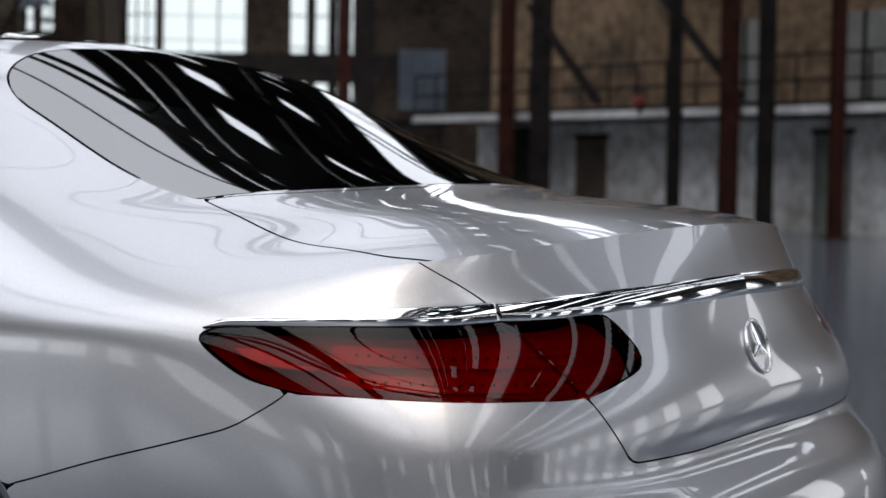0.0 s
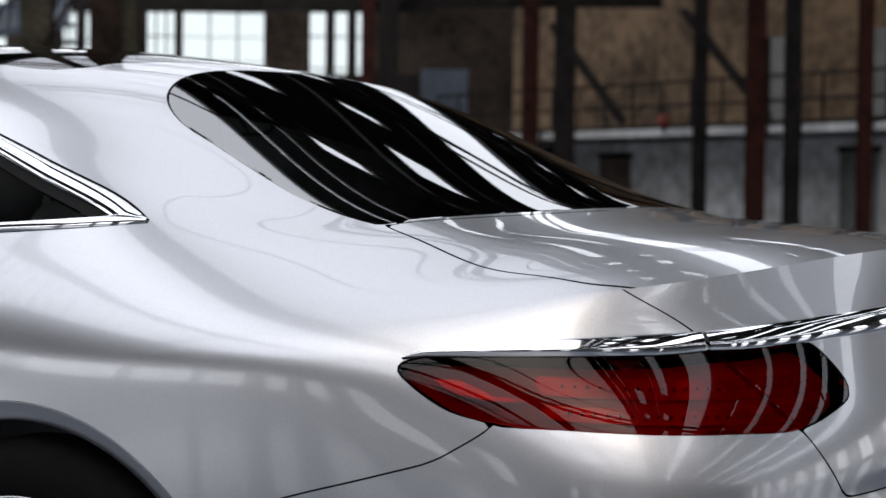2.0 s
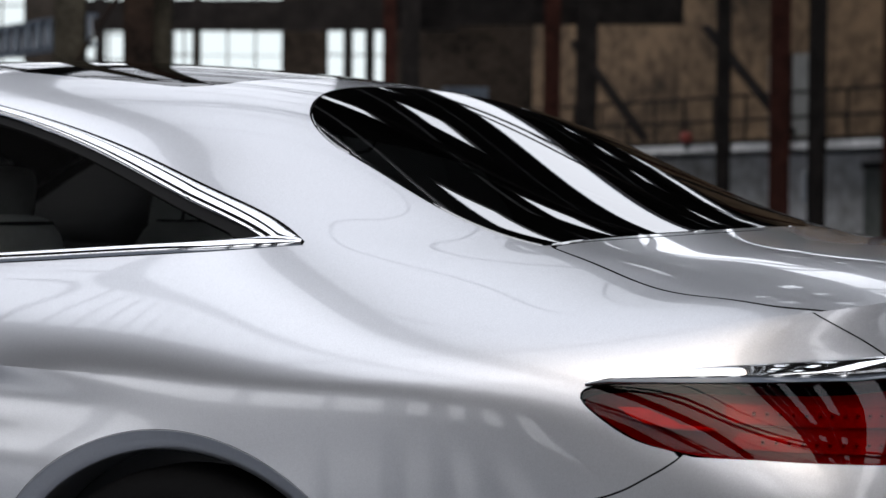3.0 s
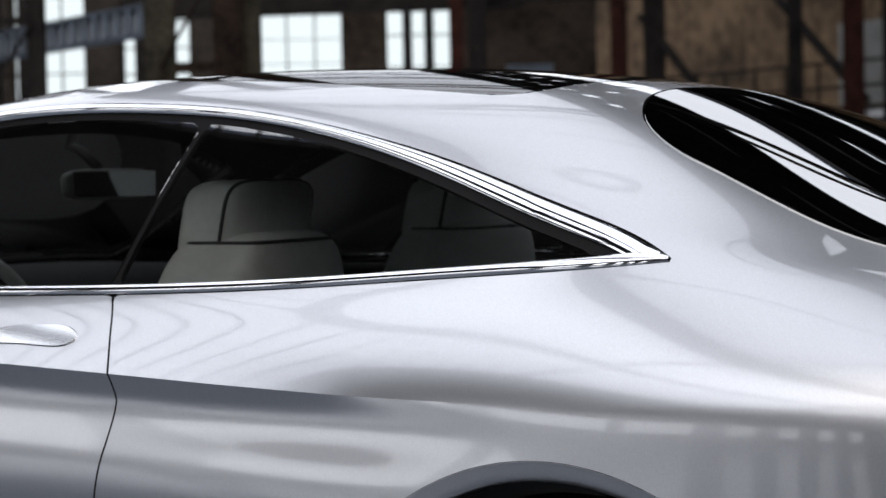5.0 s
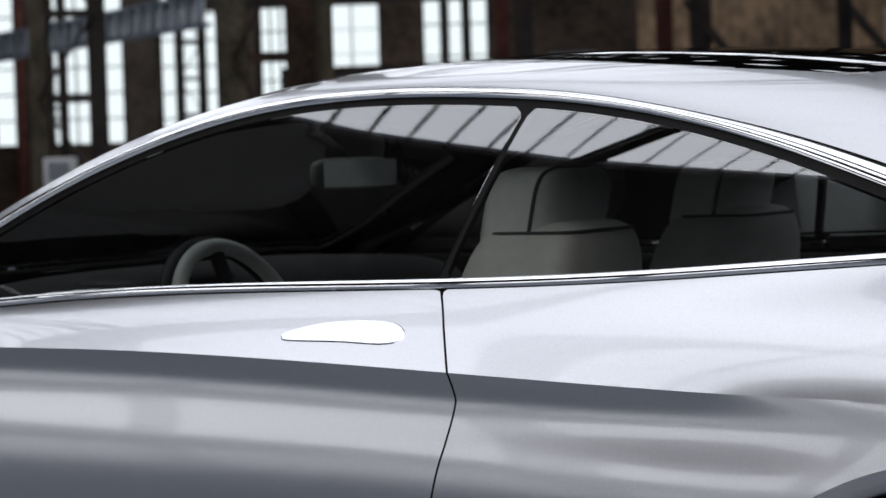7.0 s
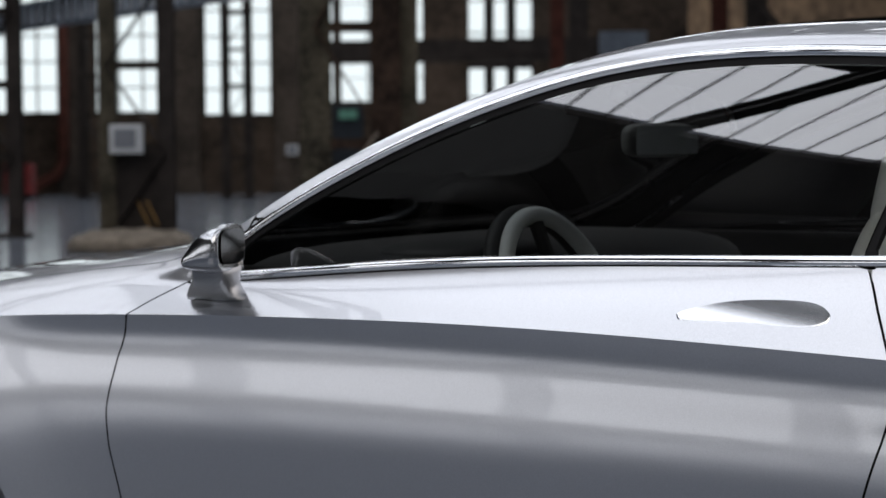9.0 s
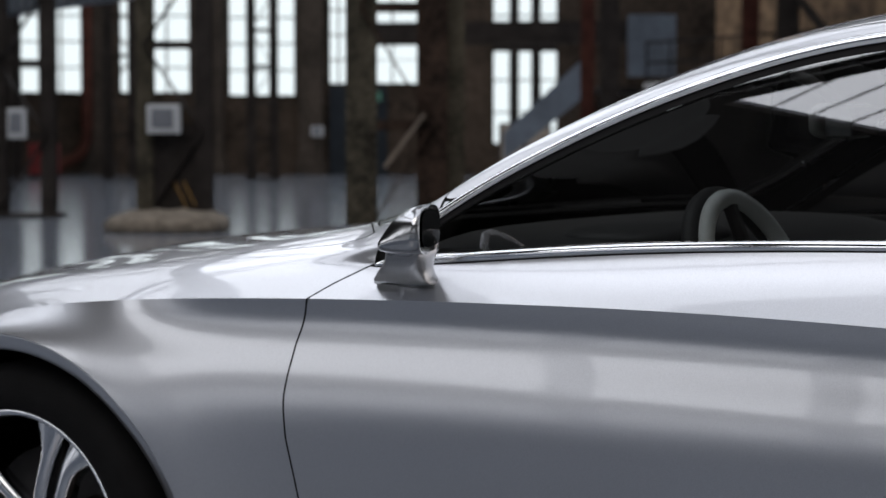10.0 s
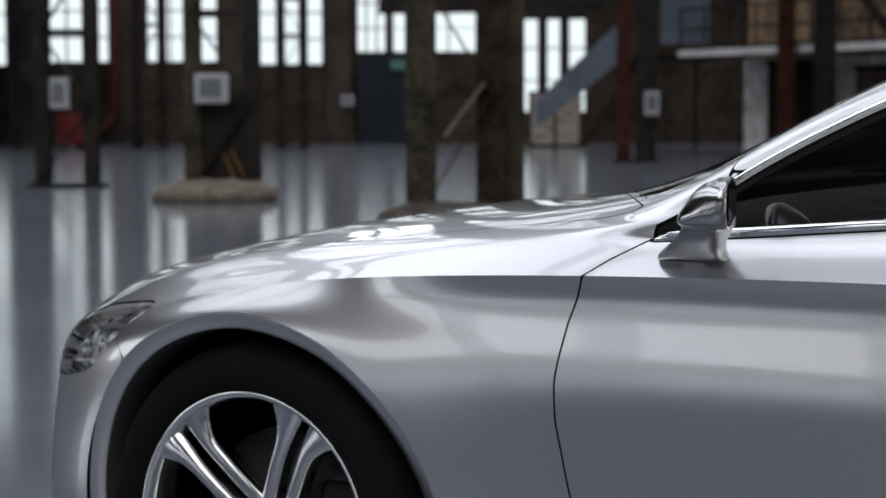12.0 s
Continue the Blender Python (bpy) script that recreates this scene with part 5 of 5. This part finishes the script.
lattice_column("lattice_column", "dark lattice steel column by the side aisle", -13.2, -11.9, 40.0, [STEEL_OLIVE, STEEL_DARK], 0.3)
lattice_column("lattice_column", "dark lattice steel column by the windows", -12.4, -11.3, 57.0, [STEEL_DARK], 0.25)
lattice_column("lattice_column", "dark lattice steel column by the windows", -8.9, -7.9, 57.0, [STEEL_DARK], 0.25)


def plain_post(s, d, w, top, mat, label):
    c = hall_thing("steel_post", label, "post", "steel posts of the gallery")
    part("shaft", i_section(s, d, w, 0.26, top), mat, c, smooth=False)
    part("base_plate", box(bmesh.new(), (s - w * 0.8, d - 0.25, 0), (s + w * 0.8, d + 0.25, 0.05), 0.01), mat, c, smooth=False)
    return c


for s, d, w, mat, label in ((3.97, 41.8, 0.28, STEEL_RUST, "rust-red steel post beside the stair"), (4.42, 41.6, 0.40, STEEL_DARK, "dark steel post beside the stair"), (7.83, 44.0, 0.36, STEEL_RUST, "rust-red steel post of the gallery"),
                            (8.50, 43.0, 0.46, STEEL_DARK, "dark steel post of the gallery"), (11.6, 37.4, 0.36, STEEL_RUST, "rust-red steel post of the gallery"), (12.15, 36.6, 0.30, STEEL_DARK, "dark steel post of the gallery"),
                            (13.1, 34.9, 0.24, STEEL_RUST, "rust-brown steel post of the gallery"), (10.8, 39.0, 0.26, STEEL_DARK, "dark steel post under the gallery")):
    plain_post(s, d, w, HALL_H - 1.7, mat, label)

# plinths, mound, lockers and boxes
def rubble(name, label, centre, size, mat):
    """A low uneven heap on the floor."""
    bm = rounded_block(bmesh.new(), centre, size, 2.7, 18, 44)
    for v in bm.verts:
        v.co += Vector((0, 0, 0.05 * noise.noise(v.co * 4) + 0.025 * noise.noise(v.co * 14))) + 0.03 * Vector((noise.noise(v.co * 9), noise.noise(v.co * 9 + Vector((5, 0, 0))), 0))
        v.co.z = max(v.co.z, 0.0)
    return tagged(placed(part(name, bm, mat, None, label)), category="mound")


SAND = material("dry_sand", (0.115, 0.098, 0.078), 0.95, 0, 0, 0.3, 8, 0.8, 40)
rubble("sand_mound", "low mound of dry brown sand round a column foot", (-2.80, 24.5, 0.06), (1.56, 1.3, 0.40), SAND)
rubble("rubble_mound", "low dark rubble heap round the heavy column", (0.15, 18.8, 0.05), (1.5, 1.2, 0.38), material("dark_rubble", (0.055, 0.047, 0.04), 0.95, 0, 0, 0.4, 8, 0.8, 30))
lock = hall_thing("locker_cabinet", "beige steel cabinet with two doors", "cabinet")
BEIGE = material("beige_enamel", (0.24, 0.21, 0.18), 0.6, 0, 0, 0.12, 3)
part("body", box(bmesh.new(), (2.74, 58.5, 0), (4.28, 59.1, 1.66), 0.02), STEEL_DARK, lock, smooth=False)
for a in (2.80, 3.56):
    part("cabinet_door", box(bmesh.new(), (a, 58.46, 0.08), (a + 0.66, 58.5, 1.58), 0.015), BEIGE, lock, smooth=False)
for s, d, z, w, h, label in ((-3.05, 24.7, 1.23, 0.42, 0.37, "white switch box on a column"), (-5.68, 28.8, 1.17, 0.27, 0.45, "pale switch box on a column"), (4.35, 41.2, 1.0, 0.3, 0.5, "small white notice on a post"), (12.0, 37.2, 1.35, 0.35, 0.62, "small white notice on a post"), (-2.75, 55.7, 1.25, 0.35, 0.3, "white box near the windows")):
    b_ = hall_thing("switch_box", label, "box")
    part("case", box(bmesh.new(), (s, d - 0.18, z), (s + w, d - 0.02, z + h), 0.015), material("off_white_enamel", (0.30, 0.32, 0.34), 0.7, 0, 0, 0.05, 4), b_, smooth=False)
    part("cover", box(bmesh.new(), (s + w * 0.15, d - 0.2, z + h * 0.2), (s + w * 0.8, d - 0.18, z + h * 0.85), 0.01), material("grey_enamel", (0.10, 0.11, 0.13), 0.7, 0, 0, 0.05, 4), b_, smooth=False)
red = hall_thing("red_cart", "dull red steel box cart standing on the floor", "cart")
part("body", box(bmesh.new(), (-11.3, 58.0, 0.12), (-10.5, 58.8, 1.05), 0.03), material("dull_red_enamel", (0.11, 0.006, 0.006), 0.8, 0, 0, 0.15, 3), red, smooth=False)
for a in (-11.15, -10.65):
    part("wheel", spin(bmesh.new(), [(0.001, -0.04), (0.11, -0.04), (0.12, 0), (0.11, 0.04), (0.001, 0.04)], (a, 58.1, 0.12), 20), RUBBER, red)
pipe = hall_thing("drain_pipe", "rust-red drain pipe bent at the foot", "pipe")
part("run", tube(bmesh.new(), [(-10.6, 64.2, 9.0), (-10.6, 64.2, 1.2), (-10.8, 64.1, 0.7), (-11.4, 63.9, 0.35), (-11.6, 63.8, 0.02)], 0.19, 10), STEEL_RUST, pipe)

# stair with sheet-metal side, landing and pale rail pipe
stair = hall_thing("steel_stair", "blue-grey sheet steel stair up to the gallery", "stair")
BLUE = material("blue_grey_sheet", (0.10, 0.125, 0.16), 0.55, 0.2, 0, 0.15, 1.5)
bm = bmesh.new()
q = [Vector((2.6, 52, 1.35)), Vector((2.6, 52, 0.6)), Vector((5.0, 52, 2.5)), Vector((5.0, 52, 3.6))]
lo_ = [bm.verts.new(v) for v in q]
hi_ = [bm.verts.new(v + Vector((0, 0.06, 0))) for v in q]
bm.faces.new(lo_)
bm.faces.new(hi_[::-1])
for k in range(4):
    bm.faces.new((lo_[k], hi_[k], hi_[(k + 1) % 4], lo_[(k + 1) % 4]))
part("side_sheet", bm, BLUE, stair, smooth=False)
for k in range(11):
    part("tread", box(bmesh.new(), (2.35 + k * 0.25, 52.06, 0.19 + k * 0.2), (2.62 + k * 0.25, 53.0, 0.23 + k * 0.2)), STEEL_DARK, stair, smooth=False)
part("landing_sheet", box(bmesh.new(), (5.6, 49.0, 2.75), (6.8, 49.1, 4.3)), BLUE, stair, smooth=False)
part("landing", box(bmesh.new(), (4.9, 49.1, 2.35), (7.0, 53.0, 2.5)), STEEL_DARK, stair, smooth=False)
for s_ in (5.0, 6.9):
    part("landing_leg", box(bmesh.new(), (s_, 52.7, 0), (s_ + 0.1, 52.8, 2.35)), STEEL_DARK, stair, smooth=False)
part("brace", bar(bmesh.new(), (3.8, 51.8, 0.1), (5.3, 51.8, 2.4), 0.16), STEEL_DARK, stair, smooth=False)

# gallery along the right side: wall below and above, deck beam, railing
GA, GB = Vector((5.93, 48.0, 0)), Vector((21.67, 20.0, 0))
along = (GB - GA).normalized()
back = Vector((-along.y, along.x, 0))
back = back if back.x > 0 else -back
DECK = 2.42


def on_gallery(t, off, z):
    return GA + along * t + back * off + Vector((0, 0, z))


def gallery_slab(bm, t0, t1, o0, o1, z0, z1):
    v = [bm.verts.new(on_gallery(t, o, z)) for z in (z0, z1) for t, o in ((t0, o0), (t1, o0), (t1, o1), (t0, o1))]
    for f in ((3, 2, 1, 0), (4, 5, 6, 7), (0, 1, 5, 4), (1, 2, 6, 5), (2, 3, 7, 6), (3, 0, 4, 7)):
        bm.faces.new([v[i] for i in f])
    return bm


LONG = (GB - GA).length
structure("gallery_wall", gallery_slab(bmesh.new(), 0, LONG, 2.0, 2.4, 0, DECK - 0.05), PLASTER, "stained pale plaster wall under the gallery")
structure("gallery_wall_upper", gallery_slab(bmesh.new(), -3, LONG, 4.5, 5.0, DECK, HALL_H), OCHRE, "stained ochre wall above the gallery")
structure("gallery_deck", gallery_slab(bmesh.new(), 0, LONG, 0.05, 4.5, DECK, DECK + 0.22), STEEL_DARK, "dark steel gallery deck")
gal = hall_thing("gallery_railing", "pale gallery beam with a dark railing above", "railing")
part("edge_beam", gallery_slab(bmesh.new(), 0, LONG, -0.06, 0.05, DECK - 0.03, DECK + 0.13), material("pale_grey_beam", (0.52, 0.52, 0.51), 0.7, 0, 0, 0.2, 1.5), gal, "pale grey edge beam", smooth=False)
for z in (0.62, 1.12):
    part("rail", bar(bmesh.new(), on_gallery(0, 0.02, DECK + z), on_gallery(LONG, 0.02, DECK + z), 0.06), STEEL_DARK, gal, smooth=False)
for k in range(34):
    t = LONG * k / 33
    part("baluster", bar(bmesh.new(), on_gallery(t, 0.02, DECK + 0.16), on_gallery(t, 0.02, DECK + 1.12), 0.05), STEEL_DARK, gal, smooth=False)
for t, w, z0, z1, mat, label in ((1.0, 1.9, 0, 2.2, STEEL_DARK, "dark doorway under the gallery"), (4.2, 1.1, 0, 2.0, material("brown_door", (0.10, 0.07, 0.05), 0.7, 0, 0, 0.2, 2), "brown wooden door under the gallery"), (12.2, 1.0, 0, 2.05, material("grey_green_door", (0.20, 0.21, 0.19), 0.7, 0, 0, 0.2, 2), "grey-green door under the gallery")):
    dd = hall_thing("gallery_door", label, "door")
    part("leaf", gallery_slab(bmesh.new(), t, t + w, 1.93, 1.996, z0 + 0.005, z1), mat, dd, smooth=False)
    part("door_frame", gallery_slab(bmesh.new(), t - 0.1, t + w + 0.1, 1.95, 1.998, z1, z1 + 0.12), STEEL_DARK, dd, smooth=False)
for t in (6.6, 10.4, 15.5):
    ww = hall_thing("gallery_window", "dusty grey window in the upper wall", "window")
    part("pane", gallery_slab(bmesh.new(), t, t + 1.5, 4.44, 4.49, DECK + 0.5, DECK + 2.4), material("dusty_pane", (0.26, 0.26, 0.25), 0.3, 0, 0, 0.15, 2), ww, smooth=False)
    part("window_frame", gallery_slab(bmesh.new(), t + 0.7, t + 0.8, 4.40, 4.438, DECK + 0.5, DECK + 2.4), STEEL_DARK, ww, smooth=False)
for t, z in ((5.0, 0), (9.6, 0)):
    br = hall_thing("raking_strut", "dark raking steel strut at the gallery", "strut")
    part("strut", bar(bmesh.new(), on_gallery(t, -0.1, DECK + 2.6), on_gallery(t + 2.6, -0.1, DECK + 0.3), 0.22, 0.1), STEEL_DARK, br, smooth=False)

# crane girder high along the back
crane = hall_thing("crane_girder", "grey-blue riveted crane girder with close stiffeners", "girder")
G0, G1 = Vector((-2.3, 39.9, 0)), Vector((-14.0, 57.4, 0))
bm = bmesh.new()
for z in (4.52, 5.12):
    bar(bm, G0 + Vector((0, 0, z)), G1 + Vector((0, 0, z)), 0.34, 0.07)
part("flange", bm, BLUE, crane, smooth=False)
part("web", bar(bmesh.new(), G0 + Vector((0, 0, 4.82)), G1 + Vector((0, 0, 4.82)), 0.05, 0.56), material("pale_girder_web", (0.30, 0.33, 0.37), 0.6, 0, 0, 0.2, 1), crane, smooth=False)
for k in range(40):
    p = G0.lerp(G1, k / 39)
    part("stiffener", box(bmesh.new(), (p.x - 0.16, p.y - 0.14, 4.56), (p.x - 0.06, p.y - 0.02, 5.08)), BLUE, crane, smooth=False)
for s, d, z in ((2.2, 60, 4.1), (-6.5, 50, 7.6), (0.5, 44, 5.2), (6.0, 46, 5.6)):
    bmn = hall_thing("steel_beam", "dark steel cross beam high in the hall", "beam")
    part("flange", bar(bmesh.new(), (s - 4, d, z), (s + 5, d - 1.5, z), 0.25, 0.1), STEEL_DARK, bmn, smooth=False)
    part("web", bar(bmesh.new(), (s - 4, d, z + 0.35), (s + 5, d - 1.5, z + 0.35), 0.05, 0.6), STEEL_DARK, bmn, smooth=False)
signal = hall_thing("signal_lamp", "small dull red lamp on the gallery railing", "lamp")
part("case", rounded_block(bmesh.new(), on_gallery(9.0, -0.12, DECK + 0.30), (0.26, 0.26, 0.24), 3.0, 10, 16), material("dull_red_lamp", (0.20, 0.03, 0.02), 0.5, 0, 0, 0.1, 10), signal)
part("bracket", bar(bmesh.new(), on_gallery(9.0, -0.12, DECK + 0.1), on_gallery(9.0, 0.02, DECK + 0.1), 0.08), STEEL_DARK, signal, smooth=False)
